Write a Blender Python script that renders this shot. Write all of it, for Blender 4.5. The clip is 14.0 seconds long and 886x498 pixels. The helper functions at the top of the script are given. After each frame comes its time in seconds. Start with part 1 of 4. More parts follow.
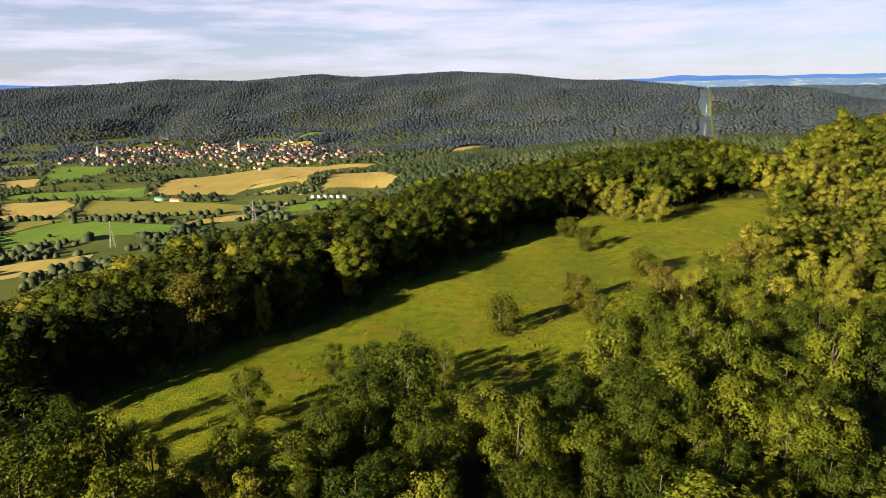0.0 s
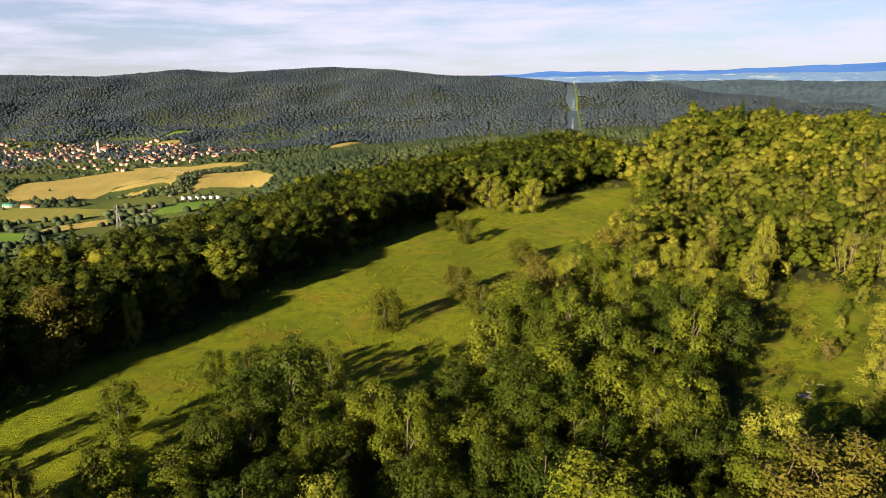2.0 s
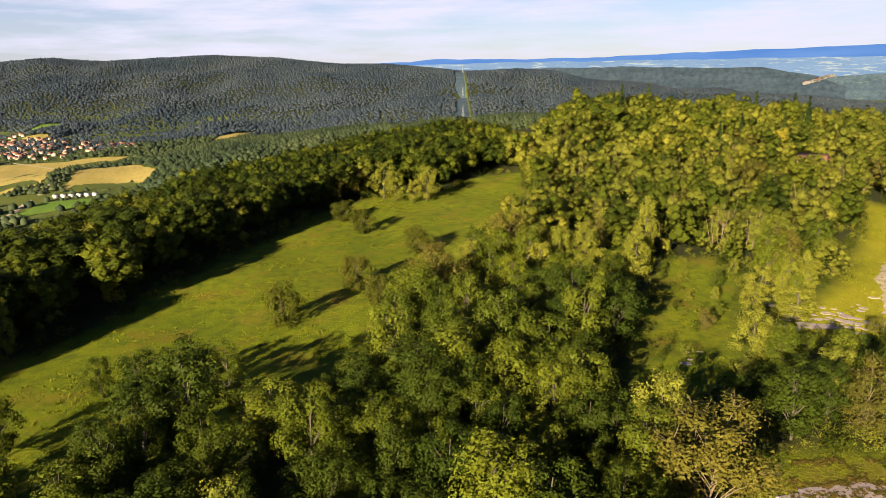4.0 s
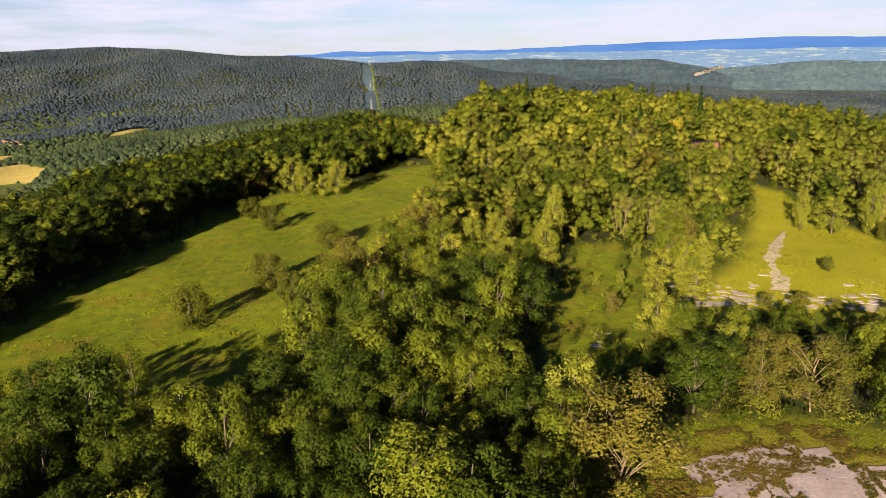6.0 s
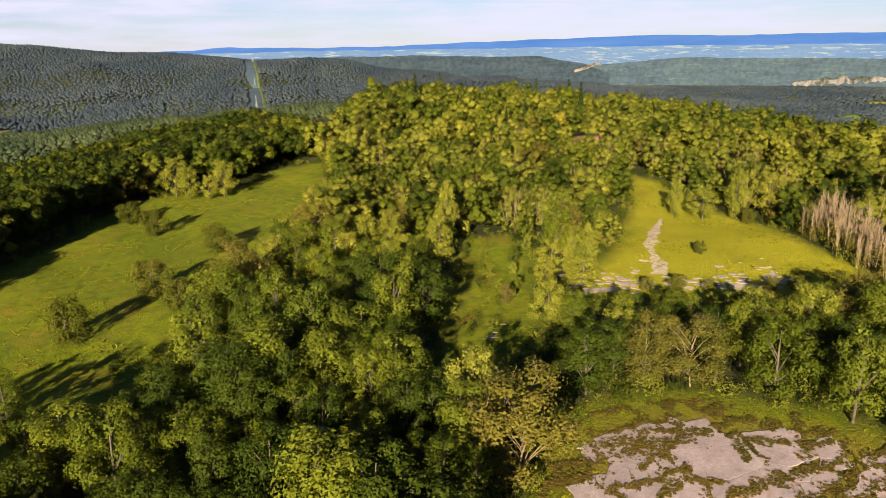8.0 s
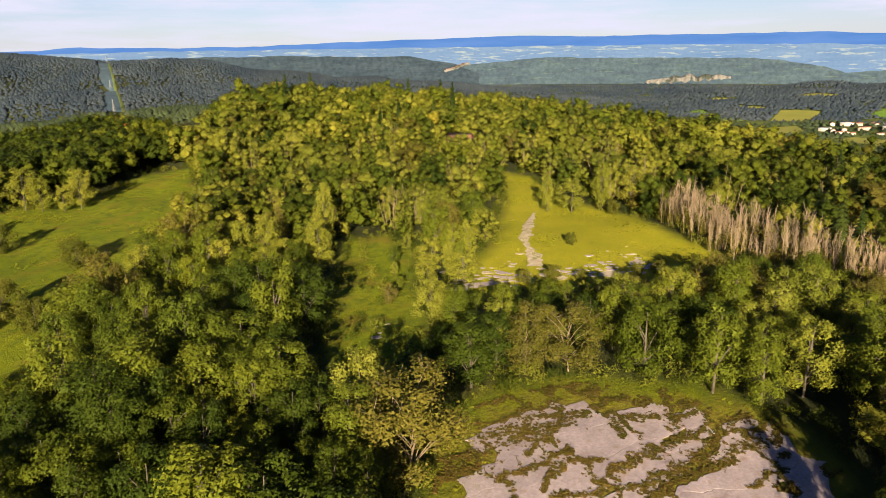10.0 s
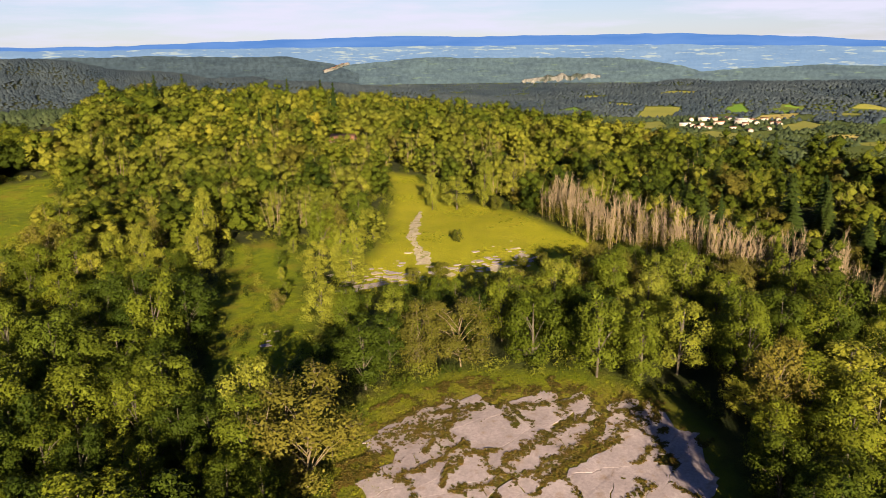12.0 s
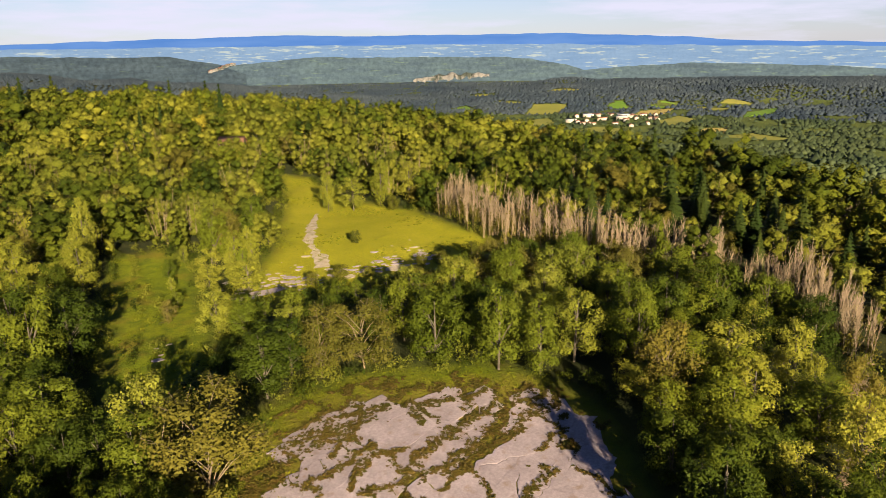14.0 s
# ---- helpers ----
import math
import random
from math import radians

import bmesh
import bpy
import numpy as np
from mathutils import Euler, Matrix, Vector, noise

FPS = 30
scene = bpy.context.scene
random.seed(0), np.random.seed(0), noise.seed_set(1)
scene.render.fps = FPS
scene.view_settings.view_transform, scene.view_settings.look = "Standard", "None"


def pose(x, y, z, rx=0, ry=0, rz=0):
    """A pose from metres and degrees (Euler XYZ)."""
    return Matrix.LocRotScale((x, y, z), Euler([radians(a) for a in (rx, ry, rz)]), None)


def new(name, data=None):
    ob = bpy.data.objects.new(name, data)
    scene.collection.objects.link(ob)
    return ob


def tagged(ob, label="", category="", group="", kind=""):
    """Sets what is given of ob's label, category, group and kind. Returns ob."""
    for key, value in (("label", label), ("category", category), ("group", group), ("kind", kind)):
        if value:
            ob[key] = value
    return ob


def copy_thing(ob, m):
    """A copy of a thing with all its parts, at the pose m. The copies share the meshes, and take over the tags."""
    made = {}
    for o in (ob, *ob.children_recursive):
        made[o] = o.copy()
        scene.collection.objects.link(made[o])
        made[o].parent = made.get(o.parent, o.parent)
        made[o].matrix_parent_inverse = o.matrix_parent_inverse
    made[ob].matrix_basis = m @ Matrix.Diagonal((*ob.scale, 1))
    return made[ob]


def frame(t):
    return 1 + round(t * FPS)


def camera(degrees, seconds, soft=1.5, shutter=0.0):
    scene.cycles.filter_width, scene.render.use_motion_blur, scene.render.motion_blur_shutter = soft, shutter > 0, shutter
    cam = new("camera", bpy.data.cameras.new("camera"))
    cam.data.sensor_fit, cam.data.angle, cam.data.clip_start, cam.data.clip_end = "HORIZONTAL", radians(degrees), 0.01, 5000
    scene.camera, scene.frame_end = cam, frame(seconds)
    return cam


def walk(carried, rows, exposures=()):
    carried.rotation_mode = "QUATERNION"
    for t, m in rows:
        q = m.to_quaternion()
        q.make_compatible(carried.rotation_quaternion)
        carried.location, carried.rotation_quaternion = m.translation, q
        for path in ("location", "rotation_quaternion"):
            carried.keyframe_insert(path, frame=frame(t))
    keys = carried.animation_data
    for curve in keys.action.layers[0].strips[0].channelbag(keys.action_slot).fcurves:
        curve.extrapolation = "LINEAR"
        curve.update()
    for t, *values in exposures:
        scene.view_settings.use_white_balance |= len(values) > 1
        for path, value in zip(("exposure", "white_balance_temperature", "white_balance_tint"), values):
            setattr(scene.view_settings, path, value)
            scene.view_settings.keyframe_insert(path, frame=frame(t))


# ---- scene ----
import functools

# The camera hangs 45 m over a wooded hilltop and turns to the right on the spot.
EYE = 45.0
cam = camera(65.05, 14.0, soft=0.85)
TURNS = [  # seconds, heading to the left, pitch, roll
    (0.0, -0.00, -13.46, -0.98),
    (0.5, -2.60, -13.53, -0.93),
    (1.0, -5.21, -13.59, -0.95),
    (1.5, -7.53, -13.68, -0.97),
    (2.0, -9.99, -13.95, -0.96),
    (2.5, -12.45, -14.24, -1.03),
    (3.0, -14.60, -14.52, -1.04),
    (3.5, -16.77, -14.80, -1.09),
    (6.0, -26.15, -15.78, -1.14),
    (6.5, -28.38, -15.96, -1.14),
    (7.0, -30.54, -16.11, -1.11),
    (7.5, -32.74, -16.15, -1.05),
    (8.0, -35.16, -16.19, -0.97),
    (10.5, -47.93, -16.35, -0.94),
    (11.0, -50.38, -16.37, -0.93),
    (11.5, -52.71, -16.42, -0.88),
    (12.0, -54.99, -16.46, -0.81),
    (12.5, -57.55, -16.49, -0.87),
    (13.0, -60.02, -16.51, -0.89),
    (13.5, -61.95, -16.57, -0.89),
    (14.0, -63.68, -16.61, -0.84),
]
walk(cam, [(t, pose(0, 0, EYE, 0, 0, yaw) @ pose(0, 0, 0, 90 + pitch) @ pose(0, 0, 0, 0, 0, roll)) for t, yaw, pitch, roll in TURNS],
     exposures=((0.0, 2.44), (7.0, 2.41), (14.0, 2.36)))

# ---- light ----
SUN_HEIGHT, SUN_FROM = 17.0, 227.0  # degrees over the horizon; clockwise from +y
s_el, s_az = radians(SUN_HEIGHT), radians(SUN_FROM)
to_sun = Vector((math.sin(s_az) * math.cos(s_el), math.cos(s_az) * math.cos(s_el), math.sin(s_el)))
sun = new("sun", bpy.data.lights.new("sun", "SUN"))
sun.data.energy, sun.data.angle, sun.data.color = 5.2, radians(0.6), (1.0, 0.79, 0.52)
sun.rotation_euler = to_sun.to_track_quat("Z", "Y").to_euler()

world = bpy.data.worlds.new("sky")
scene.world = world
world.use_nodes = True
wn, wl = world.node_tree.nodes, world.node_tree.links
wn.clear()
w_out, w_bg = wn.new("ShaderNodeOutputWorld"), wn.new("ShaderNodeBackground")
w_sky = wn.new("ShaderNodeTexSky")
w_sky.sky_type, w_sky.sun_disc = "NISHITA", False
w_sky.sun_elevation, w_sky.sun_rotation = s_el, s_az
w_sky.altitude, w_sky.air_density, w_sky.dust_density, w_sky.ozone_density = 500, 1.0, 0.15, 3.0
w_bg.inputs["Strength"].default_value = 0.0202
w_tc, w_map, w_noise = wn.new("ShaderNodeTexCoord"), wn.new("ShaderNodeMapping"), wn.new("ShaderNodeTexNoise")
w_map.inputs["Scale"].default_value = (3.6, 3.6, 30.0)
w_noise.inputs["Scale"].default_value, w_noise.inputs["Detail"].default_value, w_noise.inputs["Roughness"].default_value = 1.3, 7, 0.58
w_ramp, w_mix = wn.new("ShaderNodeValToRGB"), wn.new("ShaderNodeMix")
w_ramp.color_ramp.elements[0].position, w_ramp.color_ramp.elements[1].position = 0.42, 0.64
w_mix.data_type = "RGBA"
w_mix.inputs["B"].default_value = (7.9, 7.8, 9.5, 1)
wl.new(w_tc.outputs["Generated"], w_map.inputs["Vector"])
wl.new(w_map.outputs["Vector"], w_noise.inputs["Vector"])
wl.new(w_noise.outputs["Fac"], w_ramp.inputs["Fac"])
w_sep, w_low, w_mul, w_add = wn.new("ShaderNodeSeparateXYZ"), wn.new("ShaderNodeMapRange"), wn.new("ShaderNodeMath"), wn.new("ShaderNodeMath")
w_low.inputs["From Min"].default_value, w_low.inputs["From Max"].default_value = 0.42, 0.10
w_add.operation, w_mul.operation = "MULTIPLY_ADD", "MULTIPLY"
w_add.inputs[1].default_value, w_add.inputs[2].default_value = 0.60, 0.38
wl.new(w_tc.outputs["Generated"], w_sep.inputs["Vector"])
wl.new(w_sep.outputs["Z"], w_low.inputs["Value"])
wl.new(w_ramp.outputs["Color"], w_add.inputs[0])
wl.new(w_add.outputs["Value"], w_mul.inputs[0])
wl.new(w_low.outputs["Result"], w_mul.inputs[1])
wl.new(w_mul.outputs["Value"], w_mix.inputs["Factor"])
w_tint = wn.new("ShaderNodeMix")
w_tint.data_type, w_tint.blend_type = "RGBA", "MULTIPLY"
w_tint.inputs["Factor"].default_value, w_tint.inputs["B"].default_value = 1.0, (0.80, 0.84, 1.06, 1)
wl.new(w_sky.outputs["Color"], w_tint.inputs["A"])
wl.new(w_tint.outputs["Result"], w_mix.inputs["A"])
wl.new(w_mix.outputs["Result"], w_bg.inputs["Color"])
wl.new(w_bg.outputs["Background"], w_out.inputs["Surface"])

# ---- materials ----


def material(name):
    m = bpy.data.materials.new(name)
    m.use_nodes = True
    n, l = m.node_tree.nodes, m.node_tree.links
    n.clear()
    return m, n, l, n.new("ShaderNodeOutputMaterial")


def mixer(n, l, fac, a, b, blend="MIX"):
    """A colour mix; fac, a and b are sockets or values."""
    x = n.new("ShaderNodeMix")
    x.data_type, x.blend_type = "RGBA", blend
    for key, v in (("Factor", fac), ("A", a), ("B", b)):
        sock = x.inputs[key]
        if hasattr(v, "links"):
            l.new(v, sock)
        else:
            sock.default_value = v if key == "Factor" else (*v, 1)
    return x.outputs["Result"]


def noise_at(n, l, scale, detail=4, rough=0.55, low=0.35, high=0.65, vector=None):
    """Noise in world metres, spread to 0..1."""
    if vector is None:
        vector = n.new("ShaderNodeNewGeometry").outputs["Position"]
    t, r = n.new("ShaderNodeTexNoise"), n.new("ShaderNodeMapRange")
    t.inputs["Scale"].default_value, t.inputs["Detail"].default_value, t.inputs["Roughness"].default_value = scale, detail, rough
    r.inputs["From Min"].default_value, r.inputs["From Max"].default_value = low, high
    l.new(vector, t.inputs["Vector"])
    l.new(t.outputs["Fac"], r.inputs["Value"])
    return r.outputs["Result"]


def leaf_material(name, c1, c2, by="object", through_leaf=0.2, broad=0.02, lively=0.5, grain=0.0):
    """Foliage between two colours, varied by tree, by leaf spray and by place. by: object, or the name of an attribute."""
    m, n, l, out = material(name)
    if by == "object":
        tone = n.new("ShaderNodeObjectInfo").outputs["Random"]
    else:
        a = n.new("ShaderNodeAttribute")
        a.attribute_name = by
        tone = a.outputs["Fac"]
    col = mixer(n, l, tone, c1, c2)
    isl = n.new("ShaderNodeNewGeometry").outputs["Random Per Island"]
    col = mixer(n, l, isl, col, mixer(n, l, 1.0, col, (1 + lively, 1 + lively * 0.84, 1 + lively * 0.6), "MULTIPLY"))
    dark = mixer(n, l, 1.0, col, (0.62, 0.7, 0.8), "MULTIPLY")
    col = mixer(n, l, noise_at(n, l, broad, 3), dark, col)
    relief = None
    if grain:
        fine = noise_at(n, l, grain, 5, 0.7, 0.36, 0.64)
        col = mixer(n, l, fine, mixer(n, l, 1.0, col, (0.7, 0.72, 0.74), "MULTIPLY"), mixer(n, l, 1.0, col, (1.28, 1.25, 1.18), "MULTIPLY"))
        relief = n.new("ShaderNodeBump")
        relief.inputs["Strength"].default_value, relief.inputs["Distance"].default_value = 0.8, 0.5 / grain
        l.new(fine, relief.inputs["Height"])
    d, tr, mx = n.new("ShaderNodeBsdfPrincipled"), n.new("ShaderNodeBsdfTranslucent"), n.new("ShaderNodeMixShader")
    d.inputs["Roughness"].default_value = 0.62
    d.inputs["Specular IOR Level"].default_value = 0.05
    l.new(col, d.inputs["Base Color"])
    l.new(mixer(n, l, 1.0, col, (1.25, 1.2, 0.5), "MULTIPLY"), tr.inputs["Color"])
    mx.inputs["Fac"].default_value = through_leaf
    if relief:
        l.new(relief.outputs["Normal"], d.inputs["Normal"])
    l.new(d.outputs["BSDF"], mx.inputs[1])
    l.new(tr.outputs["BSDF"], mx.inputs[2])
    l.new(mx.outputs["Shader"], out.inputs["Surface"])
    return m


def rough_material(name, c1, c2, scale=1.0, fine=6.0, rough=0.9, bump=0.4, c3=None, c3_scale=0.2, c3_low=0.5, c3_high=0.62, per_object=0.0):
    """A matt surface of two colours at two scales, with stains of a third, and relief."""
    m, n, l, out = material(name)
    col = mixer(n, l, noise_at(n, l, scale), c1, c2)
    f = noise_at(n, l, fine, 5, 0.65)
    col = mixer(n, l, f, mixer(n, l, 1.0, col, (0.72, 0.72, 0.72), "MULTIPLY"), col)
    if c3:
        col = mixer(n, l, noise_at(n, l, c3_scale, 5, 0.6, c3_low, c3_high), col, c3)
    if per_object:
        r = n.new("ShaderNodeObjectInfo").outputs["Random"]
        col = mixer(n, l, r, mixer(n, l, 1.0, col, (1 - per_object,) * 3, "MULTIPLY"), mixer(n, l, 1.0, col, (1 + per_object,) * 3, "MULTIPLY"))
    p, b = n.new("ShaderNodeBsdfPrincipled"), n.new("ShaderNodeBump")
    p.inputs["Roughness"].default_value, p.inputs["Specular IOR Level"].default_value = rough, 0.25
    b.inputs["Strength"].default_value, b.inputs["Distance"].default_value = bump, 0.25 / fine
    l.new(col, p.inputs["Base Color"])
    l.new(f, b.inputs["Height"])
    l.new(b.outputs["Normal"], p.inputs["Normal"])
    l.new(p.outputs["BSDF"], out.inputs["Surface"])
    return m


def ground_material():
    """Meadow, bare stony soil and forest floor by the sheet's cover attributes."""
    m, n, l, out = material("ground")

    def cover(name):
        a = n.new("ShaderNodeAttribute")
        a.attribute_name = name
        return a.outputs["Fac"]
    floor = mixer(n, l, noise_at(n, l, 0.15), (0.013, 0.018, 0.005), (0.028, 0.031, 0.009))
    grass = mixer(n, l, noise_at(n, l, 0.045, 5), (0.086, 0.113, 0.002), (0.124, 0.141, 0.004))
    grass = mixer(n, l, noise_at(n, l, 0.35, 6, 0.7, 0.45, 0.66), grass, (0.053, 0.075, 0.004))
    grass = mixer(n, l, noise_at(n, l, 0.11, 5, 0.65, 0.52, 0.70), grass, (0.130, 0.103, 0.011))
    # Clearing: drier, yellower grass, also paler to hold the sunlight of its slope.
    grass = mixer(n, l, cover("dry"), grass, mixer(n, l, noise_at(n, l, 0.09, 5), (0.177, 0.177, 0.006), (0.215, 0.202, 0.010)))
    fine = noise_at(n, l, 2.2, 6, 0.7, 0.3, 0.7)
    grass = mixer(n, l, fine, mixer(n, l, 1.0, grass, (0.68, 0.70, 0.7), "MULTIPLY"), grass)
    soil = mixer(n, l, noise_at(n, l, 0.4, 5, 0.65), (0.093, 0.078, 0.011), (0.112, 0.109, 0.009))
    soil = mixer(n, l, noise_at(n, l, 1.4, 5, 0.7, 0.55, 0.66), soil, (0.099, 0.062, 0.034))
    valley = mixer(n, l, noise_at(n, l, 0.006, 5), (0.031, 0.047, 0.010), (0.062, 0.078, 0.016))
    col = mixer(n, l, cover("meadow"), floor, grass)
    col = mixer(n, l, cover("soil"), col, soil)
    col = mixer(n, l, cover("valley"), col, valley)
    p, b = n.new("ShaderNodeBsdfPrincipled"), n.new("ShaderNodeBump")
    p.inputs["Roughness"].default_value, p.inputs["Specular IOR Level"].default_value = 0.95, 0.1
    b.inputs["Strength"].default_value, b.inputs["Distance"].default_value = 0.7, 0.25
    l.new(fine, b.inputs["Height"])
    l.new(col, p.inputs["Base Color"])
    l.new(b.outputs["Normal"], p.inputs["Normal"])
    l.new(p.outputs["BSDF"], out.inputs["Surface"])
    return m


M_GROUND = ground_material()
LEAF = {  # colours of each kind of tree
    "dark": ((0.018, 0.029, 0.003), (0.044, 0.056, 0.004)),
    "green": ((0.043, 0.058, 0.005), (0.078, 0.089, 0.007)),
    "light": ((0.090, 0.099, 0.010), (0.132, 0.133, 0.016)),
    "olive": ((0.062, 0.058, 0.008), (0.082, 0.072, 0.012)),
    "spruce": ((0.015, 0.027, 0.005), (0.034, 0.045, 0.007)),
    "bush": ((0.046, 0.050, 0.005), (0.064, 0.062, 0.009)),
}
M_LEAF = {k: leaf_material("leaf_" + k, *v, lively=0.3) for k, v in LEAF.items()}
M_WOODS = {k: leaf_material("woods_" + k, *v, by="tone", lively=0.3, grain=1.8) for k, v in LEAF.items()}
# Far foliage: the blue-grey haze of distance is put into the base colour.
M_FAR_HAZED = leaf_material("hazed_far_woods", (0.020, 0.029, 0.041), (0.042, 0.054, 0.064), by="tone", through_leaf=0.1, broad=0.0022, lively=0.15)
M_HEDGE = leaf_material("hedge", (0.017, 0.027, 0.015), (0.044, 0.058, 0.026), by="tone", through_leaf=0.15, broad=0.004)
M_YELLOW = leaf_material("leaf_yellow", (0.154, 0.131, 0.012), (0.178, 0.148, 0.017))
M_RED = leaf_material("leaf_red", (0.119, 0.036, 0.009), (0.131, 0.044, 0.012))
M_BARK = rough_material("bark", (0.034, 0.028, 0.020), (0.075, 0.064, 0.048), 0.8, 7.0)
M_TWIG = rough_material("pale_twigs", (0.105, 0.080, 0.050), (0.160, 0.125, 0.080), 0.5, 5.0)
M_DEAD = rough_material("dead_wood", (0.131, 0.098, 0.061), (0.194, 0.148, 0.098), 0.5, 5.0, per_object=0.2)
M_ROCK = rough_material("limestone", (0.205, 0.170, 0.187), (0.275, 0.232, 0.250), 0.3, 2.5, 0.85, 0.2, (0.150, 0.105, 0.080), 0.55, 0.56, 0.74, per_object=0.06)
M_TRACK = rough_material("chalky_track", (0.249, 0.207, 0.148), (0.326, 0.279, 0.214), 0.6, 4.0, 0.95, 0.4, (0.119, 0.119, 0.030), 0.5, 0.55, 0.66)
M_EARTH = rough_material("bare_earth", (0.154, 0.106, 0.059), (0.214, 0.154, 0.095), 0.5, 4.0, 0.95, 0.4, (0.071, 0.077, 0.017), 0.4, 0.55, 0.68)
M_WALL = rough_material("render_wall", (0.237, 0.214, 0.184), (0.309, 0.279, 0.243), 0.05, 0.8, 0.9, 0.1, per_object=0.22)
M_ROOF = rough_material("tiled_roof", (0.136, 0.062, 0.042), (0.178, 0.086, 0.059), 0.1, 1.2, 0.85, 0.2, per_object=0.35)
M_METAL = rough_material("galvanised_steel", (0.13, 0.135, 0.145), (0.19, 0.195, 0.205), 0.5, 3.0, 0.6, 0.05)
M_GREENROOF = rough_material("green_sheet_roof", (0.030, 0.166, 0.131), (0.042, 0.195, 0.160), 0.1, 1.0, 0.6, 0.1)
M_WHITE = rough_material("white_sheet", (0.296, 0.296, 0.290), (0.356, 0.356, 0.344), 0.2, 1.0, 0.6, 0.1)
M_CLIFF = rough_material("pale_cliff", (0.086, 0.086, 0.086), (0.128, 0.124, 0.120), 0.02, 0.06, 0.95, 0.5, (0.022, 0.028, 0.024), 0.012, 0.46, 0.56)
M_TUSSOCK = leaf_material("tussock", (0.066, 0.079, 0.003), (0.098, 0.098, 0.005), by="tone", through_leaf=0.2)
M_MOSS = leaf_material("moss", (0.036, 0.036, 0.005), (0.066, 0.043, 0.011), by="tone", through_leaf=0.1)


def field_material(name, c1, c2):
    """A field with mowing streaks."""
    m, n, l, out = material(name)
    col = mixer(n, l, noise_at(n, l, 0.012, 5), c1, c2)
    pos = n.new("ShaderNodeNewGeometry").outputs["Position"]
    mp = n.new("ShaderNodeMapping")
    mp.inputs["Rotation"].default_value, mp.inputs["Scale"].default_value = (0, 0, 0.5), (0.15, 0.008, 1)
    l.new(pos, mp.inputs["Vector"])
    col = mixer(n, l, noise_at(n, l, 1.0, 3, 0.5, 0.35, 0.65, mp.outputs["Vector"]), mixer(n, l, 1.0, col, (0.82, 0.84, 0.8), "MULTIPLY"), col)
    p = n.new("ShaderNodeBsdfPrincipled")
    p.inputs["Roughness"].default_value, p.inputs["Specular IOR Level"].default_value = 0.95, 0.1
    l.new(col, p.inputs["Base Color"])
    l.new(p.outputs["BSDF"], out.inputs["Surface"])
    return m


M_FIELD = {
    "green": field_material("field_green", (0.064, 0.122, 0.014), (0.090, 0.150, 0.019)),
    "olive": field_material("field_olive", (0.122, 0.128, 0.026), (0.154, 0.150, 0.032)),
    # Power line cut: blue of tree shade and haze put into the colour.
    "rough": field_material("shaded_clearing", (0.028, 0.047, 0.068), (0.046, 0.072, 0.096)),
    "verge": field_material("mown_verge", (0.045, 0.064, 0.022), (0.070, 0.086, 0.029)),
    "straw": field_material("field_straw", (0.211, 0.173, 0.051), (0.256, 0.205, 0.064)),
}


def haze_glow_material(name, low, high, patch, patch_amount, scale, grain=0.0):
    """Far country that glows, miles of haze put into its colour, with pale patches."""
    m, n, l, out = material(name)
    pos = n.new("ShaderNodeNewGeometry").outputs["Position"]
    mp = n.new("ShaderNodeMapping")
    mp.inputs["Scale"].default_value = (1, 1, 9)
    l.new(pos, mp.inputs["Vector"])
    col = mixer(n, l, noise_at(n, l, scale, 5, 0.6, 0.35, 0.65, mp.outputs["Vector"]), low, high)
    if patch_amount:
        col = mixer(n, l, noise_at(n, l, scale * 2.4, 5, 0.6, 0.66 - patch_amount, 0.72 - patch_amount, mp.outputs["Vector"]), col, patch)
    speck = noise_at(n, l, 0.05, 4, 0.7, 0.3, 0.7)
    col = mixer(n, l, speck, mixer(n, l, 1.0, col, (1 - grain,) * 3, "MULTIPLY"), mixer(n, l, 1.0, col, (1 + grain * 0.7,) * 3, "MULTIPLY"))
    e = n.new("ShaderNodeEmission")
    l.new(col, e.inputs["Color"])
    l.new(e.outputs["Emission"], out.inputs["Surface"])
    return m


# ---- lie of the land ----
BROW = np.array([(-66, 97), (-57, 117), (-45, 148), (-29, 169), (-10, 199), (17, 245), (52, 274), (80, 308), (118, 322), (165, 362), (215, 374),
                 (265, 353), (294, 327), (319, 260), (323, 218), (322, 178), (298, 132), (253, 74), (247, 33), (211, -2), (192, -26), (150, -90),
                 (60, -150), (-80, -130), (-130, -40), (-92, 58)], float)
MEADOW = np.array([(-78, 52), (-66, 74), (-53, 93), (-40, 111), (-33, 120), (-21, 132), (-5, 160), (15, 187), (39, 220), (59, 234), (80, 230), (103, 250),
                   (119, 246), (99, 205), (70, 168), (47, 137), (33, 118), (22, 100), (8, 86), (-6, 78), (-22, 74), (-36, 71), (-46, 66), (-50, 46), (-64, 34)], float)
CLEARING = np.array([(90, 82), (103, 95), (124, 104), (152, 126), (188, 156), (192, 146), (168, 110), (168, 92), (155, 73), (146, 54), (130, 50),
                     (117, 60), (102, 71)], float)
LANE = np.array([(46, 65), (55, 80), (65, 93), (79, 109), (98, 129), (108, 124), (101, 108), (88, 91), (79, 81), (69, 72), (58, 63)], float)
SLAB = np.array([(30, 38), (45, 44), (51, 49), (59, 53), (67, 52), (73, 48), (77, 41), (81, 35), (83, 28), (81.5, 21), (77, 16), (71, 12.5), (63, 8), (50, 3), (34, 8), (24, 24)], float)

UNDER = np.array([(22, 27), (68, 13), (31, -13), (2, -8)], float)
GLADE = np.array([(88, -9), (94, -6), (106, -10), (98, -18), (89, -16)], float)


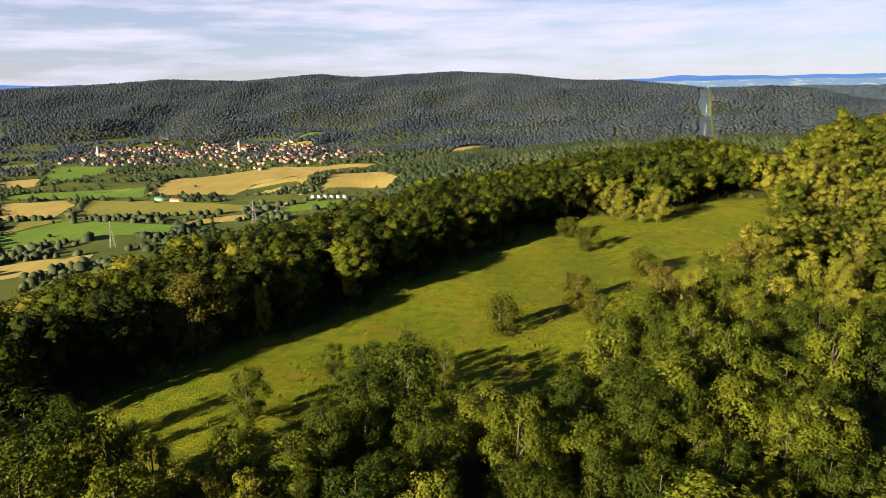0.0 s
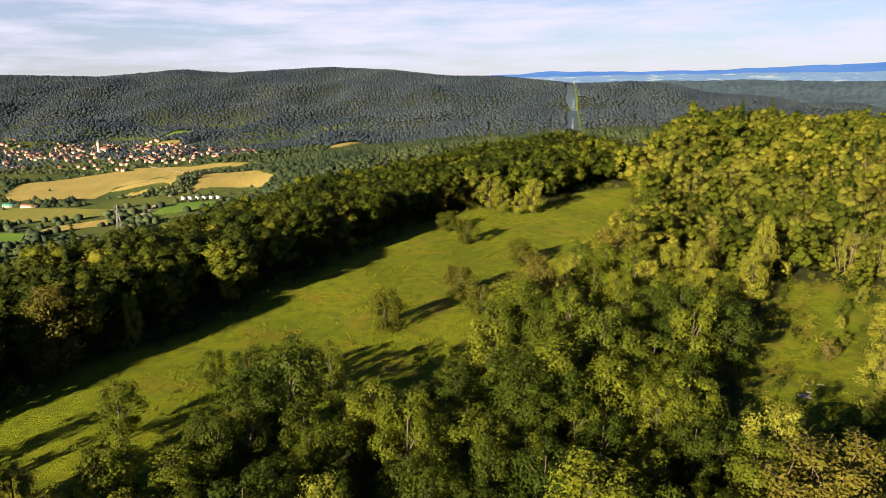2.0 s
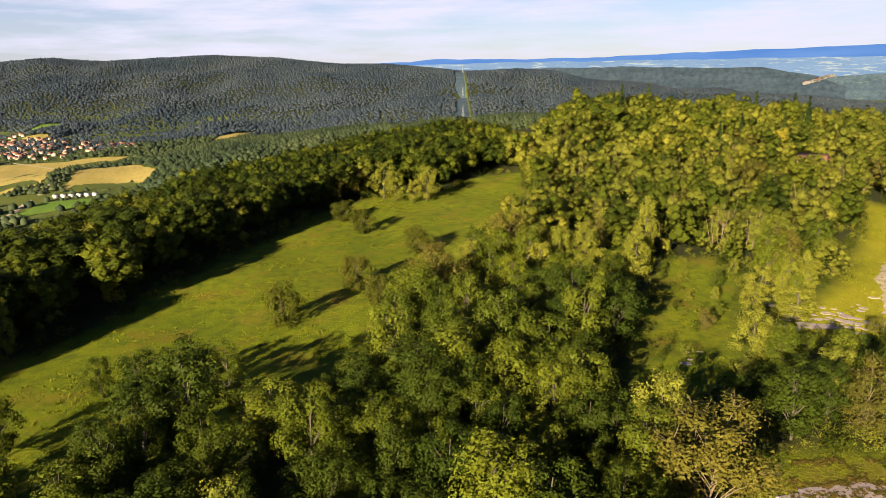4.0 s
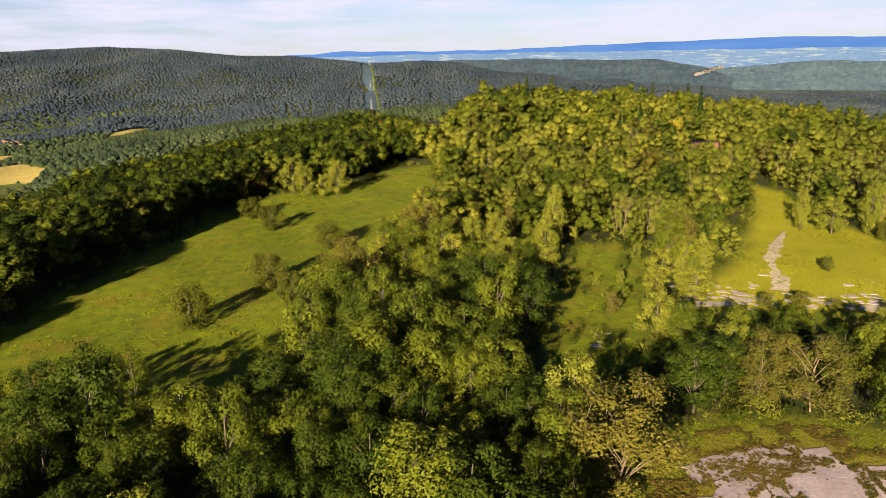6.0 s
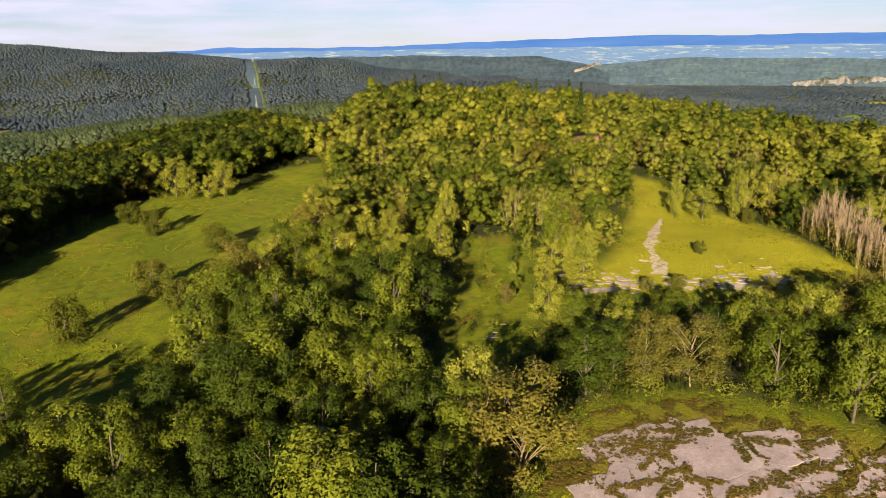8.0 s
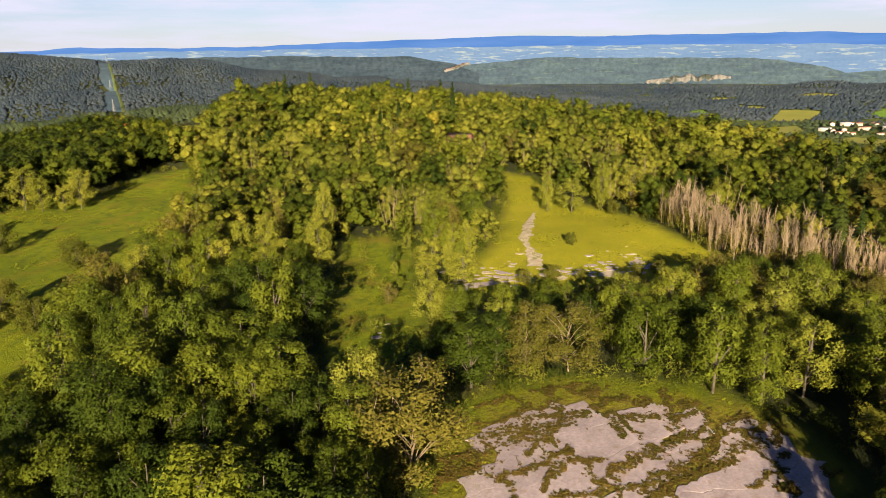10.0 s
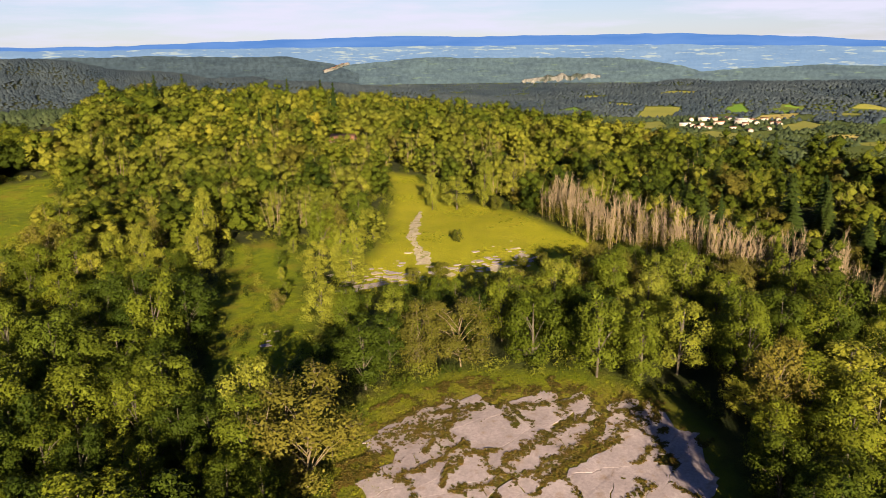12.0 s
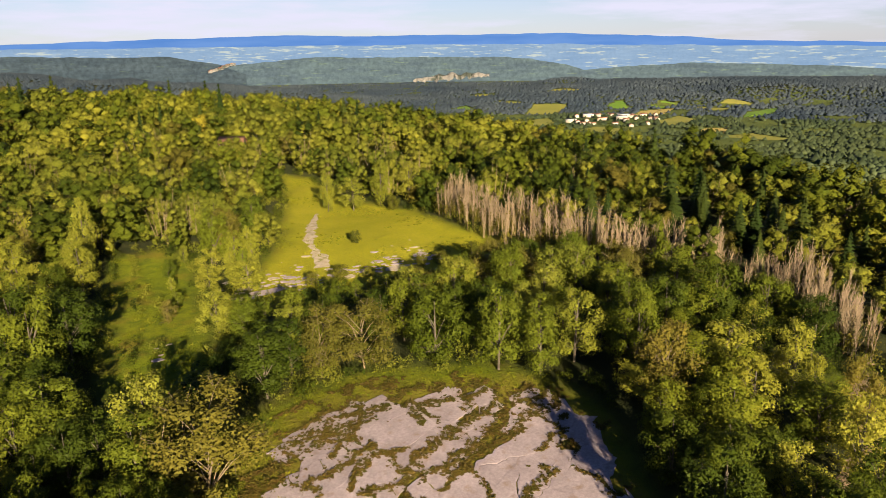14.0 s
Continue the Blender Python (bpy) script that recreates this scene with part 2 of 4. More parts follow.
def polar(az, el, dist):
    """A place by compass bearing, angle over the horizon and distance."""
    a, e = radians(az), radians(el)
    return (dist * math.sin(a), dist * math.cos(a), EYE + dist * math.tan(e))


VALLEY = -150.0
RIDGES = [  # crest line, fall per metre
    ([polar(*p) for p in ((-50, 0.2, 4400), (-32, 0.02, 4400), (-26, 0.2, 4400), (-21, 0.48, 4350), (-15.4, 0.28, 4300), (-9.8, 0.7, 4200), (-6.2, 0.44, 4150),
                          (1, 0.76, 4000), (5.5, 0.5, 3800), (10.4, -0.08, 3500), (14.2, -0.16, 3300), (20.5, -0.85, 3000), (24.6, -0.75, 3000))], 0.165),
    ([polar(*p) for p in ((66, -5.3, 2000), (70, -4.4, 2250), (74, -3.6, 2550), (80, -3.2, 2900), (86, -2.98, 3000), (96, -2.9, 3000), (110, -2.9, 3000))], 0.075),
    ([polar(*p) for p in ((18, -2.9, 2300), (30, -2.65, 2300), (38, -2.5, 2300), (44, -2.9, 2300), (48, -3.9, 2250))], 0.15),
    ([polar(*p) for p in ((15, -5.2, 1500), (26, -4.6, 1500), (40, -4.9, 1600))], 0.10),
]


def inside(poly, x, y):
    hit = np.zeros(np.shape(x), bool)
    for (x0, y0), (x1, y1) in zip(poly, np.roll(poly, -1, 0)):
        cross = (y0 > y) != (y1 > y)
        hit ^= cross & (x < (x1 - x0) * (y - y0) / (y1 - y0 + 1e-12) + x0)
    return hit


def line_gap(a, b, x, y):
    """Distance to the stretch a-b, and how far along it."""
    dx, dy = b[0] - a[0], b[1] - a[1]
    s = np.clip(((x - a[0]) * dx + (y - a[1]) * dy) / (dx * dx + dy * dy + 1e-9), 0, 1)
    return np.hypot(x - a[0] - s * dx, y - a[1] - s * dy), s


def signed(poly, x, y):
    """Distance to a polygon's edge, minus inside."""
    d = np.full(np.shape(x), 1e9)
    for a, b in zip(poly, np.roll(poly, -1, 0)):
        d = np.minimum(d, line_gap(a, b, x, y)[0])
    return np.where(inside(poly, x, y), -d, d)


def waves(x, y, size, seed=0):
    """Cheap smooth unevenness of about -1 to 1."""
    z = 0
    for ca, sa, f, p in ripples(seed):
        z = z + np.sin((x * ca + y * sa) * (f / size) + p)
    return z / 3.2


@functools.lru_cache(None)
def ripples(seed):
    r = np.random.RandomState(seed)
    out = []
    for k in range(7):
        a, f = r.uniform(0, 6.28), r.uniform(0.6, 2.0) * 6.28
        out.append((math.cos(a), math.sin(a), f, r.uniform(0, 6.28)))
    return out


def height(x, y):
    """The land: the hilltop near by, and the valley and its ridges further off."""
    x, y = np.broadcast_arrays(np.asarray(x, float), np.asarray(y, float))
    z, r = np.full(x.shape, -1e3), np.hypot(x, y)
    close, away = r < 1150, r > 480
    if close.any():
        z[close] = np.maximum(hill_height(x[close], y[close]), VALLEY)
    if away.any():
        z[away] = np.maximum(z[away], valley_height(x[away], y[away]))
    return z


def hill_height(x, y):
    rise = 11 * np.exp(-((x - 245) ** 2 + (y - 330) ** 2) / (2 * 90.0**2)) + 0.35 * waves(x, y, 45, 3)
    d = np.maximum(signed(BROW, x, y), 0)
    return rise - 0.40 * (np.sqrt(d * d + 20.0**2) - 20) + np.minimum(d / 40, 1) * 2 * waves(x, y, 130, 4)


def valley_height(x, y):
    far = np.full(np.shape(x), VALLEY)
    for crest, fall in RIDGES:
        for a, b in zip(crest, crest[1:]):
            g, s = line_gap(a, b, x, y)
            g = np.sqrt(g * g + 90.0**2) - 90
            top = a[2] + s * (b[2] - a[2])
            side = top - fall * g * (1 + 0.18 * waves(x, y, 700, 5)) + np.minimum(g / 300, 1) * 14 * waves(x, y, 520, 6)
            far = np.maximum(far, side)
    return far


def mesh_of(name, verts, faces, mat, tone=None, smooth=False, normals=None):
    """A mesh of triangles or quads out of arrays; tone: a value for each vertex."""
    me = bpy.data.meshes.new(name)
    verts, faces = np.asarray(verts, np.float32), np.asarray(faces, np.int32)
    k = faces.shape[1]
    me.vertices.add(len(verts))
    me.vertices.foreach_set("co", verts.ravel())
    me.loops.add(faces.size)
    me.loops.foreach_set("vertex_index", faces.ravel())
    me.polygons.add(len(faces))
    me.polygons.foreach_set("loop_start", np.arange(0, faces.size, k, dtype=np.int32))
    if smooth:
        me.polygons.foreach_set("use_smooth", np.ones(len(faces), bool))
    for key, v in ({"tone": tone} if not isinstance(tone, dict) else tone).items():
        if v is not None:
            me.attributes.new(key, "FLOAT", "POINT").data.foreach_set("value", np.asarray(v, np.float32))
    me.update(calc_edges=True)
    me.validate()
    if normals is not None:
        me.normals_split_custom_set_from_vertices(normals.tolist())
    me.materials.append(mat)
    return me


def axis_steps(lo, f0, f1, hi, fine, grow):
    """Grid lines: even between f0 and f1, ever wider outside."""
    mid = list(np.arange(f0, f1 + fine, fine))
    for end, sign in ((hi, 1), (lo, -1)):
        p, st = (mid[-1] if sign > 0 else mid[0]), fine
        while (p < end) if sign > 0 else (p > end):
            st = min(st * grow, 70)
            p += sign * st
            mid = mid + [p] if sign > 0 else [p] + mid
    return np.array(mid)


gx, gy = axis_steps(-3600, -95, 330, 4900, 3.0, 1.1), axis_steps(-700, -20, 380, 4900, 3.0, 1.1)
GX, GY = np.meshgrid(gx, gy)
GZ = height(GX, GY)
nx, ny = len(gx), len(gy)
idx = np.arange(nx * ny).reshape(ny, nx)
quads = np.stack([idx[:-1, :-1], idx[:-1, 1:], idx[1:, 1:], idx[1:, :-1]], -1).reshape(-1, 4)
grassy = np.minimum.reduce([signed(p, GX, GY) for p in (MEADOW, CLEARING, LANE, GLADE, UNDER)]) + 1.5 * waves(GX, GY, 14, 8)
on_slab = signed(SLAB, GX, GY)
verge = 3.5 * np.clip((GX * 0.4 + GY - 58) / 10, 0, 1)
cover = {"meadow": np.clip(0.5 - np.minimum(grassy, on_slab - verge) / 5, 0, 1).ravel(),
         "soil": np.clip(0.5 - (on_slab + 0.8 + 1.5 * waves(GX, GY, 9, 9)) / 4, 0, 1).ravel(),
         # dry: the clearing's yellower grass, with its extra sunlight painted in.
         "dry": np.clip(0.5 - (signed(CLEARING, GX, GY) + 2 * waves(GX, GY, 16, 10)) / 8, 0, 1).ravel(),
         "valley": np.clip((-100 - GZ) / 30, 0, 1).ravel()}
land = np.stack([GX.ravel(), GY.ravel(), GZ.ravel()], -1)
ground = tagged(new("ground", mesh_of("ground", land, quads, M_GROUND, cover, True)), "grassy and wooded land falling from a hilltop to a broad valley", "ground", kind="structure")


def band(name, bearings, base_el, dist, mat, label):
    """A far range of hills on the skyline: bearing and angle of its crest."""
    az = np.linspace(bearings[0][0], bearings[-1][0], 260)
    el = np.interp(az, [b[0] for b in bearings], [b[1] for b in bearings]) + 0.035 * waves(az, az, 7, 12) + 0.02 * waves(az, az, 2.2, 13)
    a = np.radians(az)
    rows = []
    for e, dd in ((np.full_like(el, base_el), dist), (0.5 * (el + base_el), dist + 60), (el, dist + 130), (el - 0.5, dist + 190)):
        rows.append(np.stack([dd * np.sin(a), dd * np.cos(a), EYE + dd * np.tan(np.radians(e))], -1))
    v, k = np.concatenate(rows), len(az)
    i = np.arange(k - 1)
    f = np.concatenate([np.stack([r * k + i, r * k + i + 1, (r + 1) * k + i + 1, (r + 1) * k + i], -1) for r in range(3)])
    return tagged(new(name, mesh_of(name, v, f, mat, None, True)), label, "distant hills", kind="structure")


# Haze is part of these glow colours; the sun does not light them.
M_PLAIN = haze_glow_material("hazed_far_plain", (0.052, 0.079, 0.117), (0.068, 0.095, 0.128), (0.120, 0.133, 0.128), 0.10, 0.0035, 0.08)
M_BLUE = haze_glow_material("haze_blue_range", (0.023, 0.054, 0.131), (0.033, 0.066, 0.143), (0, 0, 0), 0, 0.002)
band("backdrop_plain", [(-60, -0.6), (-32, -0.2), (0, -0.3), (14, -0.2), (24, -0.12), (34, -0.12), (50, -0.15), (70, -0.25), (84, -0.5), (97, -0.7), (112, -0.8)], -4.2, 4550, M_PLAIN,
     "plain with pale fields and towns, blue-grey haze in its glow")
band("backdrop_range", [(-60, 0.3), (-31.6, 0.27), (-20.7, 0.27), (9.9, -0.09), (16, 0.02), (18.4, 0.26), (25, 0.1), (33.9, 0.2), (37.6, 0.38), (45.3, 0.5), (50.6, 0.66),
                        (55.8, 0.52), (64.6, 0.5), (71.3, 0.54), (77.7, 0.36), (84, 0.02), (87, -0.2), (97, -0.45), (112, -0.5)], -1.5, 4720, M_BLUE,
     "long mountain range on the far skyline, haze blue in its glow")
# Haze and sunlit patches are both put into the hills' glow.
M_HAZY = haze_glow_material("hazy_hills", (0.034, 0.043, 0.044), (0.046, 0.058, 0.053), (0.059, 0.073, 0.050), 0.06, 0.0045, 0.30)
M_HAZY_NEAR = haze_glow_material("hazed_wooded_hills", (0.022, 0.028, 0.029), (0.030, 0.037, 0.036), (0.040, 0.050, 0.034), 0.03, 0.006, 0.35)
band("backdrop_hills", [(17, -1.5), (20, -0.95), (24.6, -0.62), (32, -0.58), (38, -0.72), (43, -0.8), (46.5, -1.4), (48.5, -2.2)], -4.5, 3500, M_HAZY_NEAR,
     "wooded hills beyond the valley, haze grey in their glow")
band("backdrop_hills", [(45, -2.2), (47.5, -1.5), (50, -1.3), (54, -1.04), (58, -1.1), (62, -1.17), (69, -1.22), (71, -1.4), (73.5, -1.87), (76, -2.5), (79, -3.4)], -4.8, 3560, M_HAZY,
     "wooded hill across the side valley, blue-green haze in its glow")
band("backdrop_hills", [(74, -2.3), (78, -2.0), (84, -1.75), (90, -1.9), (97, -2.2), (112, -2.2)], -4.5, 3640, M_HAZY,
     "low hills far off, blue-green haze in their glow")

# ---- makers ----
R = np.random.RandomState(11)


def join(pieces):
    """One pair of arrays out of many (verts, triangles)."""
    vs, fs, k = [], [], 0
    for v, f in pieces:
        vs.append(v)
        fs.append(np.asarray(f) + k)
        k += len(v)
    return np.concatenate(vs), np.concatenate(fs)


def unit(v):
    return v / (np.linalg.norm(v, axis=-1, keepdims=True) + 1e-9)


def sprays(at, facing, size, loose=0.7):
    """Small leaf sprays, a bent sliver each."""
    n = len(at)
    nrm = unit(facing + loose * R.normal(size=(n, 3)))
    side = unit(np.cross(nrm, R.normal(size=(n, 3))))
    up = np.cross(nrm, side)
    a = (size * R.uniform(0.6, 1.4, n))[:, None]
    b = a * R.uniform(0.55, 0.95, n)[:, None]
    v = np.stack([at - up * a * 0.8 - side * b * R.uniform(-0.4, 0.4, (n, 1)), at + side * b + up * a * 0.3, at - side * b + up * a * R.uniform(0.2, 0.9, (n, 1))], 1).reshape(-1, 3)
    return v, np.arange(3 * n).reshape(-1, 3)


HEART_V = np.array([(1, 0, 0), (-1, 0, 0), (0, 1, 0), (0, -1, 0), (0, 0, 1), (0, 0, -1)], float)
HEART_F = np.array([(0, 2, 4), (2, 1, 4), (1, 3, 4), (3, 0, 4), (2, 0, 5), (1, 2, 5), (3, 1, 5), (0, 3, 5)])


def tube(points, radii, sides=5):
    """A tapered stem along points."""
    p, v, f = np.asarray(points, float), [], []
    for k, (q, r) in enumerate(zip(p, radii)):
        d = unit(p[min(k + 1, len(p) - 1)] - p[max(k - 1, 0)])
        s = unit(np.cross(d, (0.3, 0.9, 0.1)))
        u = np.cross(d, s)
        a = np.arange(sides) * 2 * np.pi / sides
        v.append(q + r * (np.cos(a)[:, None] * s + np.sin(a)[:, None] * u))
    i = np.arange(sides)
    for k in range(len(p) - 1):
        a, b = k * sides + i, k * sides + (i + 1) % sides
        f.append(np.concatenate([np.stack([a, b, b + sides], -1), np.stack([a, b + sides, a + sides], -1)]))
    return np.concatenate(v), np.concatenate(f)


def broadleaf(h, r, boughs, leaves, size, base=0.12, core=0.8, loose=0.5, peak=0.0, twigs=0, spread=(0.72, 1.12), whole=0.7, flat=0.85, solid=False):
    """Trunk with limbs, and a crown of leafy boughs; twigs: bare ones that stick out of each bough."""
    lean = R.normal(size=2) * 0.3
    mid, half = h * (base + 1) / 2, h * (1 - base) / 2
    lop = R.uniform(0.72, 1.22, 6)
    centres, radii = [], []
    for k in range(boughs):
        u = (k + 0.5) / boughs
        z = -0.9 + 1.8 * u
        w = math.sqrt(max(0.05, 1 - z * z * 0.9)) * (1 - peak * u)
        a = k * 2.4 + R.uniform(-0.7, 0.7)
        rr = r * w * R.uniform(0.42, 0.84) * lop[int(a / 1.047) % 6]
        centres.append((rr * math.cos(a) + lean[0] * u, rr * math.sin(a) + lean[1] * u, mid + half * (z * 0.82 + R.normal() * 0.06)))
        radii.append(r * R.uniform(0.25 if solid else 0.31, 0.50) * (18 / boughs) ** 0.33 * (0.72 + 0.28 * w))
    heart = np.array((0, 0, mid * 0.8))
    pieces, turned = [], []
    for c, br in zip(np.array(centres), radii):
        out = unit(c - heart)
        if solid:
            pieces.append((HEART_V * (br * R.uniform(0.6, 0.95, (6, 1))) + c, HEART_F))
            turned.append(unit(HEART_V + 0.6 * out))
        else:
            d = unit(R.normal(size=(leaves // 4, 3)))
            pieces.append(sprays(c + d * br * R.uniform(0.15, core, (len(d), 1)) * (1, 1, flat), d + (0, 0, 0.3), min(0.3 * br, 2.2 * size), 0.6))
        d = unit(R.normal(size=(leaves, 3)) + (0, 0, 0.4) + 0.65 * out)
        reach = br * R.uniform(*spread, (leaves, 1)) * (1 + 0.16 * np.sin(d[:, :1] * 5 + d[:, 1:2] * 4 + R.uniform(0, 6)))
        pieces.append(sprays(c + d * reach * (1, 1, flat), d + whole * out, size, loose))
        if solid:
            turned.append(np.repeat(unit(d + 0.6 * out + 0.3 * R.normal(size=d.shape)), 3, 0))
    if solid:
        return (*join(pieces), np.concatenate(turned)), None
    slim, upto = (0.55, 0.5) if twigs > 2 else (1.0, 0.85)
    stems = [tube([(0, 0, -0.4), (lean[0] * 0.3, lean[1] * 0.3, h * upto * 0.5), (lean[0], lean[1], h * upto)], (0.016 * h * slim, 0.012 * h * slim, 0.004 * h), 6)]
    for c, br in list(zip(centres, radii))[::1 if twigs > 2 else 3]:
        s = np.array((lean[0] * 0.3, lean[1] * 0.3, max(h * 0.15, c[2] - h * 0.3)))
        stems.append(tube([s, (s + c) / 2 + (0, 0, 0.3), c], np.array((0.007, 0.005, 0.002)) * h * (0.55 if twigs > 2 else 1), 4))
        for t in range(twigs * (3 if twigs == 1 else 1)):
            d = unit(R.normal(size=3) + 0.7 * unit(np.array(c) - heart) + (0, 0, 0.4))
            stems.append(tube([c, c + d * br * R.uniform(0.85, 1.15) + (0, 0, 0.1)], (0.03, 0.01), 3))
    return join(pieces), join(stems)


def spruce(h, r, tiers, arms):
    """Tiers of drooping boughs on one straight stem."""
    pieces = [(np.concatenate([np.stack([0.5 * r * np.cos(a), 0.5 * r * np.sin(a), np.full(7, h * 0.1)], -1), [(0, 0, h * 0.97)]]),
               np.array([(k, (k + 1) % 7, 7) for k in range(7)])) for a in [np.arange(7) * 2 * np.pi / 7]]
    for k in range(tiers):
        u = k / tiers
        n = max(5, int(arms * (1 - 0.6 * u)))
        a = R.uniform(0, 6.28) + np.arange(n) * 2 * np.pi / n + R.normal(size=n) * 0.15
        rr = r * (1 - u) ** 0.85 * R.uniform(0.8, 1.15, n) + 0.15
        z0 = h * (0.08 + 0.9 * u)
        d, s = np.stack([np.cos(a), np.sin(a), 0 * a], -1), np.stack([-np.sin(a), np.cos(a), 0 * a], -1)
        w = rr[:, None] * 0.42
        v = np.stack([np.zeros((n, 3)) + (0, 0, z0 + 0.05 * h), d * rr[:, None] * 0.6 + s * w + (0, 0, z0), d * rr[:, None] + (0, 0, z0 - 0.02 * h), d * rr[:, None] * 0.6 - s * w + (0, 0, z0)], 1)
        i = np.arange(n)[:, None] * 4
        pieces.append((v.reshape(-1, 3), np.concatenate([i + (0, 2, 1), i + (0, 3, 2)], 1).reshape(-1, 3)))
    return join(pieces), tube([(0, 0, -0.4), (0, 0, h * 0.95)], (0.018 * h, 0.01), 5)


def dead_stems(h, r):
    """A clump of bare upright stems with fine rising twigs, and a few leaves low down."""
    stems, low = [], []
    for k in range(6):
        a, o = R.uniform(0, 6.28), R.uniform(0.1, 0.6) * r
        foot = np.array((o * math.cos(a), o * math.sin(a), -0.3))
        top = foot + (R.normal() * 0.5 + 0.7 * o * math.cos(a), R.normal() * 0.5 + 0.7 * o * math.sin(a), h * R.uniform(0.65, 1.0))
        mid = (foot + top) / 2 + R.normal(size=3) * 0.2
        stems.append(tube([foot, mid, top], (0.10, 0.06, 0.015), 4))
        for j in range(16):
            s = foot + (top - foot) * R.uniform(0.25, 0.9)
            b, rise = R.uniform(0, 6.28), R.uniform(0.9, 2.6)
            stems.append(tube([s, s + (0.36 * rise * math.cos(b), 0.36 * rise * math.sin(b), rise)], (0.05, 0.012), 3))
            if j % 3 < 2:
                low.append(s * (1.2, 1.2, 0.55))
    low = np.repeat(np.array(low), 5, 0)
    low = low + R.normal(size=low.shape) * 0.5
    return sprays(low, R.normal(size=low.shape), 0.26), join(stems)


def part(name, mesh, parent, label=""):
    ob = new(name, mesh)
    ob.parent = parent
    return tagged(ob, label)


def tree_thing(name, crown, stems, leaf, bark, label, category, group):
    ob = tagged(new(name), label, category, group)
    if stems is not None:
        part("trunk", mesh_of("trunk", *stems, bark, None, True), ob)
    if crown is not None:
        part("crown", mesh_of("crown", *crown, leaf), ob)
    return ob


def put(kind, x, y, scale=1.0, turn=None, wide=1.0, z=None):
    """Stand one tree of a kind; the first of each variant is the built one."""
    stock = STOCK[kind]
    k = R.randint(len(stock))
    z = float(height(x, y)) if z is None else float(z)
    m = pose(x, y, z, 0, 0, R.uniform(0, 360) if turn is None else turn) @ Matrix.Diagonal((scale * wide, scale * wide, scale, 1))
    ob, used = stock[k]
    if used:
        return copy_thing(ob, m)
    stock[k][1] = True
    ob.matrix_basis = m
    return ob


MAPLE = "dense dark green maple on the wooded hilltop", "tree", "dark green hilltop trees"
BEECH = "full-crowned mid-green beech on the wooded hilltop", "tree", "mid-green hilltop trees"
WILLOW = "sunlit yellow-green goat willow with airy crown", "tree", "yellow-green hilltop trees"
ASH = "thin-leaved olive tree with pale bare twigs", "tree", "thin-leaved trees"
SPRUCE = "dark green pointed spruce with drooping boughs", "conifer", "spruces among the broadleaf trees"
STOCK = {k: [] for k in ("dark", "light", "olive", "spruce", "dead", "bush", "green")}


def stock(kind, name, shape, leaf, bark, words):
    STOCK[kind].append([tree_thing(name, *shape, leaf, bark, *words), False])


for k in range(7):
    stock("dark", "maple_tree", broadleaf(10.5, 3.6, 30, 165, 0.125, 0.0), M_LEAF["dark"], M_BARK, MAPLE)
    stock("light", "willow_tree", broadleaf(10.0, 3.1, 26, 160, 0.115, -0.02, 0.75, 0.65, 0.2, 1), M_LEAF["light"], M_BARK, WILLOW)
    stock("green", "beech_tree", broadleaf(10.5, 3.4, 28, 165, 0.12, 0.0, 0.8, 0.5, 0.1), M_LEAF["green"], M_BARK, BEECH)
for k in range(5):
    stock("olive", "ash_tree", broadleaf(9.0, 3.1, 24, 215, 0.10, 0.0, 0.75, 0.8, 0.0, 3, (0.65, 1.15)), M_LEAF["olive"], M_TWIG, ASH)
    stock("dead", "dead_tree", dead_stems(12.5, 2.6), M_LEAF["olive"], M_DEAD, ("clump of dead upright tan stems with few leaves", "dead tree", "stand of dead trees"))
for k in range(4):
    stock("spruce", "spruce_tree", spruce(14, 2.6, 20, 16), M_LEAF["spruce"], M_BARK, SPRUCE)
    stock("bush", "bush", broadleaf(6.0, 3.1, 22, 180, 0.115, -0.12, 0.85, 0.8), M_LEAF["bush"], M_BARK,
          ("round olive-green hawthorn bush standing in grass", "bush", "bushes on the meadow"))

# ---- single trees and bushes that stand in the open ----
for x, y, s, w in ((10, 121, 1.28, 1.0), (27, 136, 1.3, 0.95), (39, 184, 0.92, 1.0), (47, 158, 1.1, 1.25), (37, 201, 0.92, 0.95), (29, 124, 0.95, 0.85)):
    put("bush", x, y, s, None, w)
for x, y, s in ((59, 221, 1.15), (68, 216, 1.32), (63.5, 216.5, 0.85), (71, 221, 1.1), (56, 226, 1.05)):
    put("light", x, y, s)
put("olive", -43, 111, 1.75, None, 0.95)
put("light", -33, 120, 1.15, None, 0.5)
for x, y, k in ((-27, 87, 0.86), (-12, 95, 0.86), (-8, 93, 0.8), (-17, 100, 0.72), (0, 95, 0.8), (-48, 80, 0.8), (-40, 80, 0.55)):
    put("dark", x, y, k)
for x, y, s, k in ((-37, 69, 1.05, "light"), (-32, 68, 0.9, "light"), (-43, 66, 1.0, "dark"), (-10, 78, 1.2, "dark"), (-5, 79, 1.25, "dark"), (-15, 76, 1.0, "dark"), (1, 81, 1.05, "dark")):
    put(k, x, y, s)
put("olive", 77, 90, 0.5)
